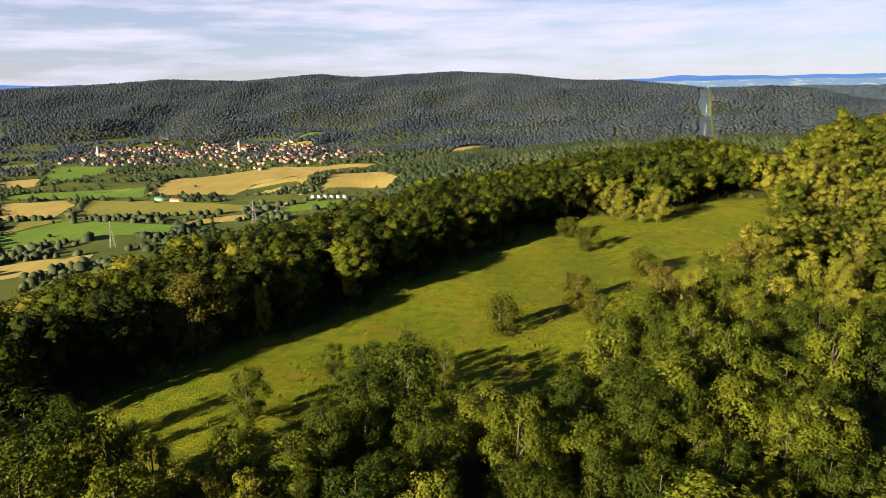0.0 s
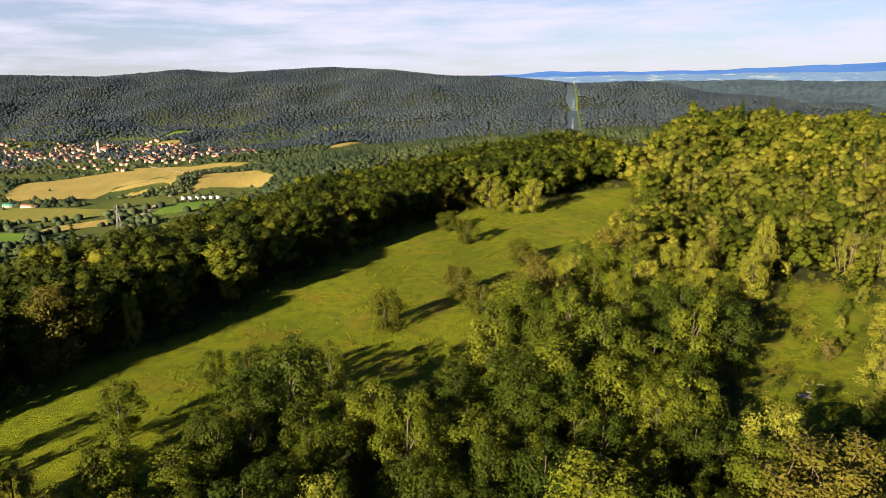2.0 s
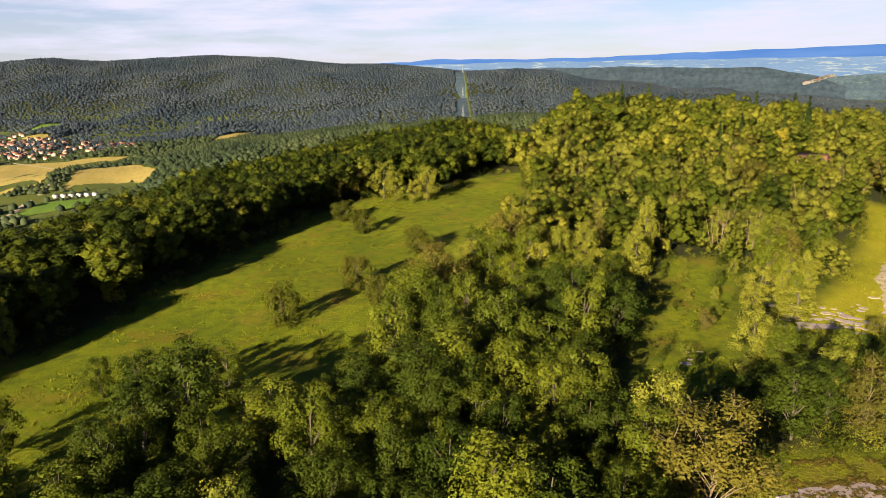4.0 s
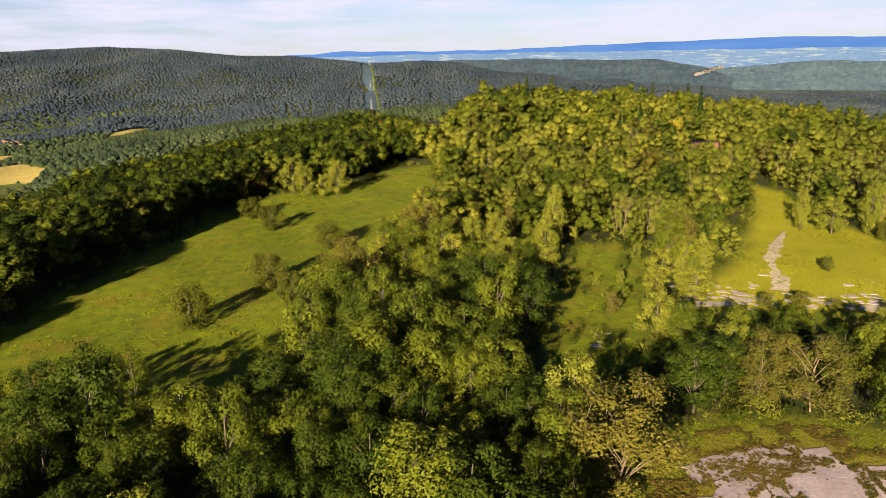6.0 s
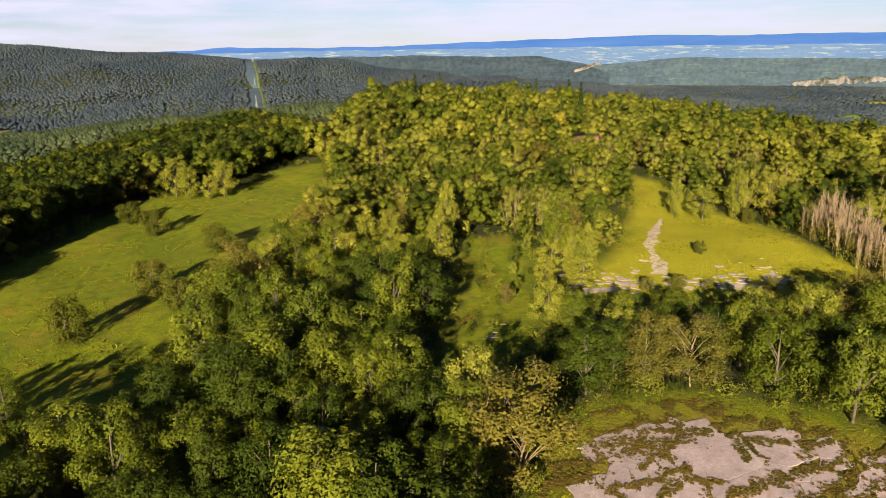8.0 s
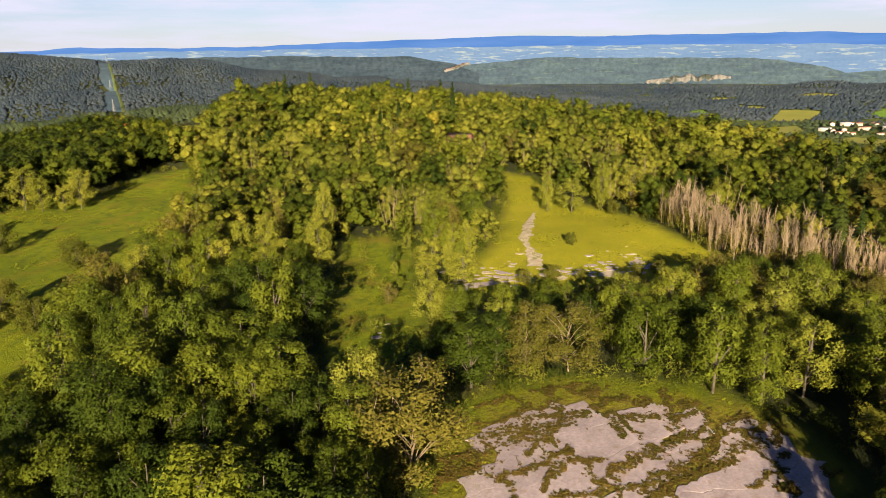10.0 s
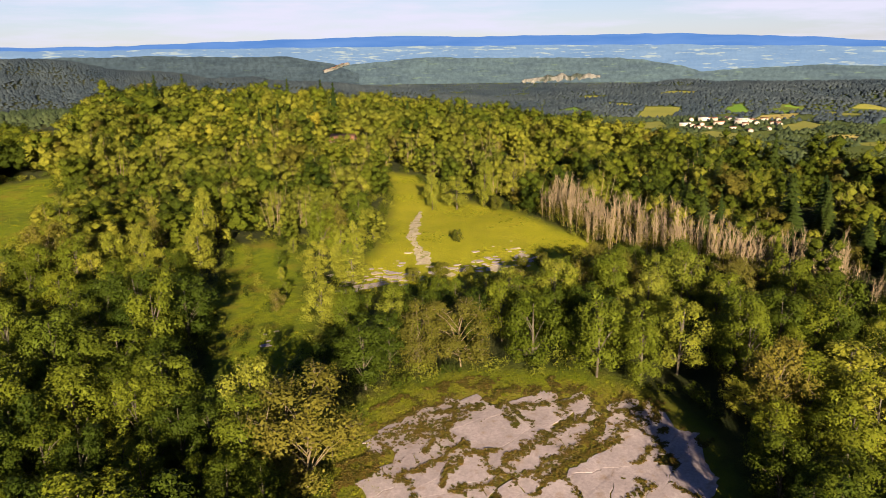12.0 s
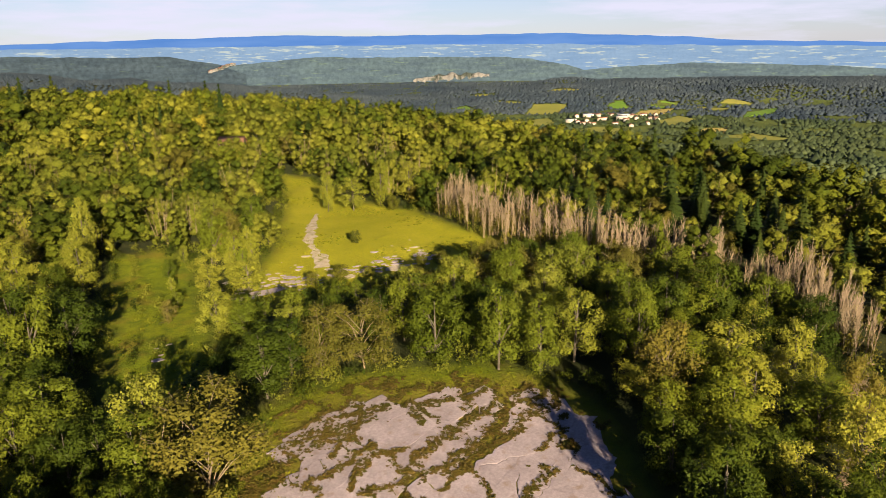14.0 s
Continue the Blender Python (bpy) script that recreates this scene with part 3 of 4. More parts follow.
# trees that stand out of the woods: kind, place, height, width of the crown
HEROES = [("dark", 82, 42, 14.5, 10.5), ("olive", 77, 51, 11.5, 11), ("olive", 72, 55, 10.5, 8), ("dark", 64, 58, 13.5, 11), ("dark", 57, 61, 8.5, 9), ("green", 40, 54, 10.5, 9),
          ("olive", 43, 48, 11, 7.5), ("green", 84, 33, 13, 8.5), ("light", 91, 24, 14, 9.5), ("green", 98, 18, 13, 9), ("green", 74, 2, 10.5, 8.5), ("light", 90, 4, 9.5, 11),
          ("green", 22, 52, 13, 9), ("green", 42, 70, 9, 8), ("light", 96, 89, 6, 7.5), ("light", 75.5, 77, 7, 5.5), ("light", 155, 112, 10.5, 8), ("light", 160, 107, 12, 10),
          ("light", 168, 103, 13, 11), ("light", 176, 98, 12, 10), ("light", 180, 91, 5, 7),
          ("light", 111, 111, 11.5, 8), ("green", 105, 106, 10, 7), ("light", 116, 113, 12, 8), ("light", 99, 101, 8.5, 7), ("green", 122, 110, 11, 7), ("light", 92, 95, 6.5, 6)]
TALL = {"dark": (10.5, 3.6), "green": (10.5, 3.4), "light": (10.0, 3.1), "olive": (9.0, 3.1)}
for k, x, y, tall, broad in HEROES:
    put(k, x, y, tall / TALL[k][0], None, broad / 2 / TALL[k][1] / (tall / TALL[k][0]))
for x, y, s, k in ((90, 103, 0.36, "light"), (95, 109, 0.4, "green"), (103, 113, 0.45, "light"), (84, 95, 0.3, "green")):
    put(k, x, y, s)
put("olive", 110, 107, 0.75)
put("bush", 130, 87, 0.42, None, 0.8)
for x, y, s in ((128, 47, 0.5), (166, 98, 0.7), (108, 76, 0.5), (112, 72, 0.55), (123, 66, 0.6), (126, 63, 0.7), (103, 79, 0.4), (131, 58, 0.6)):
    put("bush", x, y, s)

# ---- the woods on the hill ----


def scatter(name, x, y, kinds_of, size_of, mat, label, category, lift=0.0):
    """Small plants in one mesh."""
    vs, fs, tn, k = [], [], [], 0
    for px, py, pz, s in zip(x, y, height(x, y), size_of):
        v, f = kinds_of[R.randint(len(kinds_of))]
        a = R.uniform(0, 6.28)
        c, n = math.cos(a) * s, math.sin(a) * s
        vs.append(np.stack([v[:, 0] * c - v[:, 1] * n + px, v[:, 0] * n + v[:, 1] * c + py, v[:, 2] * s + pz + lift], -1))
        fs.append(f + k)
        tn.append(np.full(len(v), R.uniform()))
        k += len(v)
    return tagged(new(name, mesh_of(name, np.concatenate(vs), np.concatenate(fs), mat, np.concatenate(tn))), label, category, kind="stuff")


def jittered(x0, x1, y0, y1, step, rng):
    xs, ys = np.meshgrid(np.arange(x0, x1, step), np.arange(y0, y1, step * 0.87))
    xs = xs + (np.arange(xs.shape[0]) % 2)[:, None] * step * 0.5
    return (xs + rng.uniform(-0.5, 0.5, xs.shape) * step).ravel(), (ys + rng.uniform(-0.5, 0.5, ys.shape) * step).ravel()


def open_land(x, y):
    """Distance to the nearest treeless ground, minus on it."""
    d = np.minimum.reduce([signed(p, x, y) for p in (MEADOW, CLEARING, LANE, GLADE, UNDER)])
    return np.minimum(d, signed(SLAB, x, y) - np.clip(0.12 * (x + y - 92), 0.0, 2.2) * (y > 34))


DEAD_LINE = ((164, 80), (154, 62), (146, 46), (143, 30), (139, 13), (131, -2), (112, -13))


def dead_gap(x, y):
    g = np.full(np.shape(x), 1e9)
    for a, b in zip(DEAD_LINE, DEAD_LINE[1:]):
        g = np.minimum(g, line_gap(a, b, x, y)[0])
    return g


def left_wood(x, y):
    """The tall closed wood beyond the meadow."""
    return (x * 0.71 - y * 0.71 < -72) & (y > 84) & (signed(MEADOW, x, y) > 0) & (y > 1.25 * x + 110)


def kind_at(x, y):
    """Which tree grows where."""
    out = np.full(x.shape, "light", dtype=object)
    u, v = R.uniform(size=x.shape), waves(x, y, 38, 21)
    right = (x > 60) & (y > 92)
    out[u < np.where(right, 0.36, 0.70) + 0.22 * v] = "green"
    out[u < np.where(right, 0.06, 0.32) + 0.14 * v] = "dark"
    left = left_wood(x, y)
    out[left & (u < 0.9)] = "green"
    out[left & (u < 0.66)] = "dark"
    out[left & (u < 0.16) & (x < -40) & (y > 105)] = "spruce"
    near = (np.hypot(x - 18, y - 66) < 36) | (np.hypot(x - 46, y - 74) < 26)
    out[near & (u < 0.93)] = "green"
    out[near & (u < 0.86)] = "dark"
    mid = (np.hypot(x - 48, y - 98) < 32)
    out[mid & (u < 0.88)] = "green"
    out[mid & (u < 0.55)] = "dark"
    out[(np.hypot(x - 82, y - 60) < 24) & (u > 0.86)] = "olive"
    out[(u > 0.95) & ~near] = "olive"
    out[(x > 138) & (y < 24) & (x < 205) & (u < 0.5)] = "spruce"
    out[(x > 150) & (y < 70) & (x < 260) & (u < 0.06)] = "spruce"
    out[(x > 195) & (y > 150) & (u < 0.06)] = "spruce"
    out[(x > 66) & (y < 36) & (out == "light") & (u < 0.5)] = "green"
    # Darker leaf colour here stands in for the shade beside the slab.
    out[(x > 40) & (x < 70) & (y < 14) & (u < 0.9) & (out != "spruce")] = "dark"
    out[dead_gap(x, y) < 6.5] = "dead"
    return out


NEAR_C, NEAR_R = (47, 54), 89
tx, ty = jittered(-130, 400, -60, 440, 5.7, R)
dx, dy = jittered(-130, 130, 40, 400, 5.2, R)
sparse, dense = ~left_wood(tx, ty), left_wood(dx, dy)
tx, ty = np.concatenate([tx[sparse], dx[dense]]), np.concatenate([ty[sparse], dy[dense]])
gap, brow = open_land(tx, ty), signed(BROW, tx, ty)
bearing = np.degrees(np.arctan2(tx, ty))
seen = (bearing > -42) & (bearing < 104) | (np.hypot(tx, ty) < 75)
keep = seen & ~((ty < -0.1 * tx - 5) & (tx < 98)) & (gap > np.where(tx - 0.75 * ty > 2, 1.5, 2.4)) & (signed(LANE, tx, ty) > np.where(tx - 0.75 * ty > 2, 1.5, 2.4)) & (brow < 20) & (ty > -0.28 * tx - 42) & (np.hypot(tx - 77, ty - 92) > 3) & (np.hypot(tx - 212, ty - 197) > 6)
tx, ty, gap, brow = tx[keep], ty[keep], gap[keep], brow[keep]
far_off = np.hypot(tx - NEAR_C[0], ty - NEAR_C[1])
mid_off = np.hypot(tx - 105, ty - 110)
thin = (far_off < NEAR_R) | left_wood(tx, ty) | (R.uniform(size=tx.shape) < np.where(mid_off < 145, 0.74, 0.64))
for k, x, y, tall, broad in HEROES:
    thin &= np.hypot(tx - x, ty - y) > 0.46 * broad
tx, ty, gap, brow, far_off, mid_off = tx[thin], ty[thin], gap[thin], brow[thin], far_off[thin], mid_off[thin]
kinds = kind_at(tx, ty)
size = R.uniform(0.78, 1.12, tx.shape) + 0.10 * waves(tx, ty, 30, 22)
size += np.where((tx * 0.71 - ty * 0.71) < -72, 0.28, 0) + np.where(mid_off > 145, 0.16, 0)
size = np.where((tx > 45) & (tx < 125) & (ty > 60) & (ty < 125), size * 0.85, size)
size *= np.where(far_off > 84, R.uniform(0.72, 1.32, tx.shape), 1.0)
size = np.where(left_wood(tx, ty), (1.4 + 0.12 * waves(tx, ty, 30, 22) + R.uniform(-0.1, 0.1, tx.shape)) * np.where(kinds == "spruce", 0.85, 1.0), size)
size = np.where((gap < 4.5) & (R.uniform(size=tx.shape) < 0.3), size * 0.65, size)
size = np.where((tx > 112) & (tx < 146) & (ty < 44) & (dead_gap(tx, ty) > 8.5) & (dead_gap(tx, ty) < 24), size * 0.72, size)
size *= np.where(signed(LANE, tx, ty) < 8, np.where(tx - 0.75 * ty > 2, 0.8, 1.15), 1.0)
size = np.minimum(size, 0.10 + 0.029 * line_gap((91, 85), (130, 60), tx, ty)[0] + 9 * ((tx < 60) | (tx + 0.6 * ty > 168) | (ty > 0.9 * tx + 8)))
near = (far_off < NEAR_R) & (ty > -15) & (np.hypot(tx, ty) > 37)
closer = ((mid_off < 130) | (np.hypot(tx + 5, ty - 105) < 105)) & ~near
for x, y, z, k, s in zip(tx[near], ty[near], height(tx[near], ty[near]), kinds[near], size[near]):
    if k != "dead":
        put(k, x, y, float(s), None, float(R.uniform(0.85, 1.15)), z)
for k in range(130):
    u = R.uniform(0, len(DEAD_LINE) - 1)
    a, b = DEAD_LINE[int(u)], DEAD_LINE[int(u) + 1]
    back = R.uniform(-4, 12) if u < 3 else R.uniform(-6, 7)
    x, y = a[0] + (b[0] - a[0]) * (u % 1) + back * 0.9 + R.uniform(-2, 2), a[1] + (b[1] - a[1]) * (u % 1) + back * 0.25 + R.uniform(-2, 2)
    put("dead", x, y, float(R.uniform(0.66, 1.08)))
for k in range(16):
    put("dead", 182 + R.uniform(-9, 9), -22 + R.uniform(-8, 8), float(R.uniform(0.7, 0.95)))

LIB = {}
for lod, bo, lv, sz in (("mid", 18, 60, 0.20), ("far", 12, 38, 0.29)):
    soft = dict(solid=True, loose=0.4, spread=(0.85, 1.1), whole=0.6, flat=0.95)
    LIB["dark", lod] = [broadleaf(10.5, 3.6, bo, lv, sz, 0.0, **soft)[0] for k in range(8)]
    LIB["green", lod] = [broadleaf(10.5, 3.4, bo, lv, sz, 0.0, peak=0.1, **soft)[0] for k in range(8)]
    LIB["light", lod] = [broadleaf(10.0, 3.3, bo, lv, sz, 0.0, peak=0.15, **soft)[0] for k in range(8)]
    LIB["tall", lod] = [broadleaf(10.5, 2.9, bo, lv, sz, 0.26, **soft)[0] for k in range(8)]
    LIB["olive", lod] = [broadleaf(9.0, 3.0, bo, lv * 2, sz * 0.8, 0.0, **soft)[0] for k in range(4)]
    LIB["spruce", lod] = [(*c, unit(c[0] * (1, 1, 0) + (0, 0, 0.5))) for c in (spruce(14, 2.7, 15 if lod == "mid" else 9, 12 if lod == "mid" else 8)[0] for k in range(4))]


def stand_of(name, kind, lod, sel, label):
    """Many trees too far off to tell apart, in one mesh."""
    vs, fs, ns, tones, k = [], [], [], [], 0
    zs = height(tx[sel], ty[sel])
    for x, y, z, s in zip(tx[sel], ty[sel], zs, size[sel]):
        shape = LIB["tall" if kind in ("dark", "green") and left_wood(x, y) else kind, lod]
        v, f, m = shape[R.randint(len(shape))]
        a, s2 = R.uniform(0, 6.28), s * R.uniform(0.98, 1.28)
        c, n = math.cos(a) * s2, math.sin(a) * s2
        vs.append(np.stack([v[:, 0] * c - v[:, 1] * n + x, v[:, 0] * n + v[:, 1] * c + y, v[:, 2] * s * 0.94 + z - 0.3], -1))
        c, n = math.cos(a), math.sin(a)
        ns.append(np.stack([m[:, 0] * c - m[:, 1] * n, m[:, 0] * n + m[:, 1] * c, m[:, 2]], -1))
        fs.append(f + k)
        tones.append(np.full(len(v), R.uniform()))
        k += len(v)
    tagged(new(name, mesh_of(name, np.concatenate(vs), np.concatenate(fs), M_WOODS[kind], np.concatenate(tones), True, np.concatenate(ns))), label, "woodland", kind="stuff")


for kind, label in (("dark", "dark green broadleaf woods on the hilltop"), ("green", "mid-green broadleaf woods on the hilltop"), ("light", "sunlit yellow-green broadleaf woods on the hilltop"),
                    ("olive", "thin-leaved olive woods on the hilltop"), ("spruce", "dark spruce woods on the hill's brow")):
    stand_of("woodland", kind, "mid", closer & (kinds == kind), label)
    stand_of("woodland", kind, "far", ~near & ~closer & (kinds == kind), label)
# pale bare stems that show among the leaves
bare = [join([tube([(a, b, 2.0), (a * 1.8 + R.normal() * 0.6, b * 1.8 + R.normal() * 0.6, R.uniform(7.0, 10.8))], (0.08, 0.02), 3) for a, b in R.normal(size=(6, 2)) * 0.8]) for k in range(5)]
sel = ~near & (kinds == "light") & closer & (tx > 25) & (R.uniform(size=tx.shape) < 0.34)
tagged(scatter("bare_stems", tx[sel] - 1.5, ty[sel] - 1.3, bare, size[sel] * R.uniform(0.85, 1.1, sel.sum()), M_DEAD, "pale bare stems among the sunlit trees", "stems"))
# single trees of another colour
gold = tree_thing("broadleaf_tree", *broadleaf(13, 4.2, 14, 110, 0.42, 0.0), M_YELLOW, M_BARK, "bright yellow-green tree above the woods", "tree", "")
gold.matrix_basis = pose(217, 220, float(height(217, 220)))
copy_thing(gold, pose(-20, 143, float(height(-20, 143)), 0, 0, 80) @ Matrix.Diagonal((0.6, 0.6, 1.0, 1)))
rust = tree_thing("broadleaf_tree", *broadleaf(13, 3.0, 10, 80, 0.42, 0.0), M_RED, M_BARK, "rust-red dying tree at the wood's edge", "tree", "")
rust.matrix_basis = pose(118, 300, float(height(118, 300)))

# ---- bushy fringe and tussocks ----


scrub = [broadleaf(2.3, 1.5, 7, 22, 0.15, -0.1, 0.8, 0.7)[0] for k in range(6)]
sx, sy = jittered(-70, 260, -20, 270, 2.9, R)
sg = open_land(sx, sy)
ok = (sg > -1.5) & (sg < 5) & (R.uniform(size=sx.shape) < np.where(signed(SLAB, sx, sy) < 9, 0.9, 0.6)) & (signed(SLAB, sx, sy) > 2.0)
ok |= (signed(LANE, sx, sy) < 0) & (R.uniform(size=sx.shape) < 0.12)
shade = R.uniform(size=sx.shape) < 0.5
for sel, mat in ((ok & shade, M_WOODS["light"]), (ok & ~shade, M_WOODS["dark"])):
    scatter("undergrowth", sx[sel], sy[sel], scrub, R.uniform(0.5, 1.15, sel.sum()), mat, "low leafy undergrowth along the wood's edge", "undergrowth")


def tuft(blades, h, spread):
    at = R.normal(size=(blades, 3)) * (spread, spread, 0)
    tip = at * 1.8 + np.stack([R.normal(size=blades) * 0.1, R.normal(size=blades) * 0.1, h * R.uniform(0.6, 1.2, blades)], -1)
    s = unit(np.cross(tip - at, R.normal(size=(blades, 3)))) * h * 0.3
    v = np.stack([at - s, at + s, tip], 1).reshape(-1, 3)
    return v, np.arange(blades * 3).reshape(-1, 3)


tufts = [tuft(7, 0.42, 0.22) for k in range(8)]
gx2, gy2 = jittered(-70, 200, 50, 260, 1.6, R)
og = np.minimum.reduce([signed(p, gx2, gy2) for p in (MEADOW, CLEARING, LANE)])
ok = (og < 0) & (waves(gx2, gy2, 26, 31) + 0.4 * R.normal(size=gx2.shape) > 0.45)
scatter("tussocks", gx2[ok], gy2[ok], tufts, R.uniform(0.5, 1.0, ok.sum()), M_TUSSOCK, "tussocks of dry and green meadow grass", "grass")

hx, hy = jittered(20, 100, -5, 62, 1.1, R)
hg = signed(SLAB, hx, hy)
ok = (hg > -5) & (hg < 4) & (hx * 0.4 + hy > 56) & (waves(hx, hy, 11, 33) + 0.5 * R.normal(size=hx.shape) + 0.25 * hg > -0.9)
scatter("rough_grass", hx[ok], hy[ok], tufts, R.uniform(0.3, 0.65, ok.sum()), M_TUSSOCK, "rough dry grass round the bare rock", "grass")

# ---- bare limestone ----
R = np.random.RandomState(23)
c_s, s_s = math.cos(radians(-12)), math.sin(radians(-12))


joints = []


def split(poly, depth):
    """Break a block of rock along two crossing sets of joints."""
    c, ext = poly.mean(0), poly.max(0) - poly.min(0)
    area = 0.5 * abs(np.dot(poly[:, 0], np.roll(poly[:, 1], 1)) - np.dot(poly[:, 1], np.roll(poly[:, 0], 1)))
    if depth == 0 or area < 10 or (area < 50 and R.uniform() < 0.22):
        return [poly]
    a = (0.05 if ext[1] > ext[0] * 0.45 else 1.35) + R.normal() * 0.20
    nrm, off = np.array((-math.sin(a), math.cos(a))), R.normal() * 0.13 * ext.min()
    d = (poly - c) @ nrm - off
    out, cuts = [], []
    for sgn in (1, -1):
        q = []
        for i in range(len(poly)):
            j = (i + 1) % len(poly)
            if d[i] * sgn >= 0:
                q.append(poly[i])
            if d[i] * d[j] < 0:
                q.append(poly[i] + (poly[j] - poly[i]) * d[i] / (d[i] - d[j]))
                cuts.append(q[-1])
        if len(q) > 2:
            out += split(np.array(q), depth - 1)
    if len(cuts) > 1:
        joints.append((cuts[0], cuts[1]))
    return out


def warped(p):
    """Joints wander: every point of the rock is shifted a little, neighbours alike."""
    return p + np.stack([waves(p[:, 0], p[:, 1], 7, 43) * 0.7 + waves(p[:, 0], p[:, 1], 2, 45) * 0.16, waves(p[:, 0], p[:, 1], 7, 44) * 0.7 + waves(p[:, 0], p[:, 1], 2, 46) * 0.16], -1)


def rock_edge(p):
    """Distance to the ragged rim of the bare rock, minus on it."""
    far_side = np.clip((p[:, 0] + p[:, 1] - 92) / 18, 0, 1)
    return signed(SLAB, p[:, 0], p[:, 1]) + 0.8 + 0.9 * waves(p[:, 0], p[:, 1], 9, 47) + far_side * (1.2 + 1.6 * waves(p[:, 0], p[:, 1], 8, 48))


def plate(poly, inset, thick, rim_rule=None):
    """A worn slab of rock with a ragged, chamfered rim."""
    c = poly.mean(0)
    pts = []
    for a, b in zip(poly, np.roll(poly, -1, 0)):
        n = max(1, int(np.linalg.norm(b - a) / 0.6))
        for k in range(n):
            p = a + (b - a) * k / n
            dist = np.linalg.norm(c - p) + 1e-6
            pts.append(p + (c - p) / dist * min(0.4 * dist, inset * (0.6 + 0.9 * R.uniform())))
    p = np.array(pts)
    if rim_rule:
        p, cw = warped(p), warped(c[None])[0]
        c = cw
        for k in range(6):
            out = rim_rule(p) > 0
            p[out] = p[out] + (c - p[out]) * 0.25
    n = len(p)
    rim = p + (c - p) / (np.linalg.norm(c - p, axis=1, keepdims=True) + 1e-6) * 0.08
    v = np.concatenate([np.c_[p, np.full(n, -0.15)], np.c_[p, np.full(n, thick * 0.5)], np.c_[rim, np.full(n, thick)]])
    f = [(k + o, (k + 1) % n + o, (k + 1) % n + o + n, k + o + n) for o in (0, n) for k in range(n)] + [tuple(range(2 * n, 3 * n))]
    return v, f, c


def stone_mesh(name, v, f, mat):
    me = bpy.data.meshes.new(name)
    me.from_pydata(v.tolist(), [], f)
    me.materials.append(mat)
    return me


pavement = tagged(new("limestone_pavement"), "bare greyish-pink limestone pavement with mossy joints", "rock", kind="structure")
block = np.array([(-36, -34), (36, -34), (36, 34), (-36, 34)], float)


def laid(q):
    return np.stack([q[:, 0] * c_s - q[:, 1] * s_s + 58, q[:, 0] * s_s + q[:, 1] * c_s + 27], -1)


for q in split(block, 9):
    w = laid(q)
    c = w.mean(0)
    if rock_edge(warped(c[None]))[0] > -0.4:
        continue
    v, f, c = plate(w, R.uniform(0.01, 0.06), 0.03, rock_edge)
    if np.ptp(v[:, :2], axis=0).min() < 2.4:
        continue
    base = float(height(c[0], c[1]))
    v[:, 2] += height(v[:, 0], v[:, 1]) - base
    v = v - (c[0], c[1], 0)
    ob = part("slab", stone_mesh("slab", v, f, M_ROCK), pavement)
    ob.location = (c[0], c[1], base + 0.08)
seams = []
for a, b in joints:
    n = np.linalg.norm(b - a)
    if n < 4 or R.uniform() < 0.55:
        continue
    wide = R.uniform(0.10, 0.5) * (1.3 if n > 12 else 0.8)
    at = a + (b - a) * R.uniform(0, 1, (int(n * 11), 1))
    m = laid(at + R.normal(size=at.shape) * wide)
    grown = waves(m[:, 0], m[:, 1], 12, 49) + 0.4 * waves(m[:, 0], m[:, 1], 5, 50)
    seams.append(m[grown > -0.75])
m = R.uniform((24, 0), (90, 55), (600, 2))
seams.append(m[waves(m[:, 0], m[:, 1], 6, 52) > 0.85])
# long parallel strips of moss, thicker towards the meadow
for k in range(15):
    off, wide = -16 + 2.8 * k + R.uniform(-0.7, 0.7), R.uniform(0.22, 0.55) * (0.7 if k < 6 else 1.0)
    u = R.uniform(-34, 34, 1500)
    at = np.stack([u, off + 0.9 * waves(u, u * 0 + k, 16, 80 + k) + R.normal(size=1500) * wide], -1)
    grown = waves(u, u * 0, 14, 99 + k) + (-0.75 if k < 6 else 0.05)
    seams.append(laid(at[grown > 0]))
seams = warped(np.concatenate(seams))
seams = seams[(rock_edge(seams) < 2.5) & (rock_edge(seams) < np.where(seams[:, 1] > 34, 3, 0.3))]


def turf(r, h):
    """A low mat of moss and short grass."""
    a = np.arange(7) * 2 * np.pi / 7
    rr = r * R.uniform(0.6, 1.3, 7)
    v = np.concatenate([np.stack([rr * np.cos(a), rr * np.sin(a), np.zeros(7)], -1), [(0, 0, h * 1.1)]])
    dome = v, np.stack([np.arange(7), (np.arange(7) + 1) % 7, np.full(7, 7)], -1)
    at = R.normal(size=(5, 3)) * (r * 0.5, r * 0.5, 0) + (0, 0, h)
    return join([dome, sprays(at, R.normal(size=(5, 3)) * 0.4 + (0, 0, 1), 0.13)])


turfs = [turf(0.27, 0.06) for k in range(8)]
scatter("moss_cushions", seams[:, 0], seams[:, 1], turfs, R.uniform(0.5, 1.3, len(seams)), M_MOSS, "olive moss and short grass grown along the rock joints", "moss", 0.09)

# stony track and outcrops in the clearing


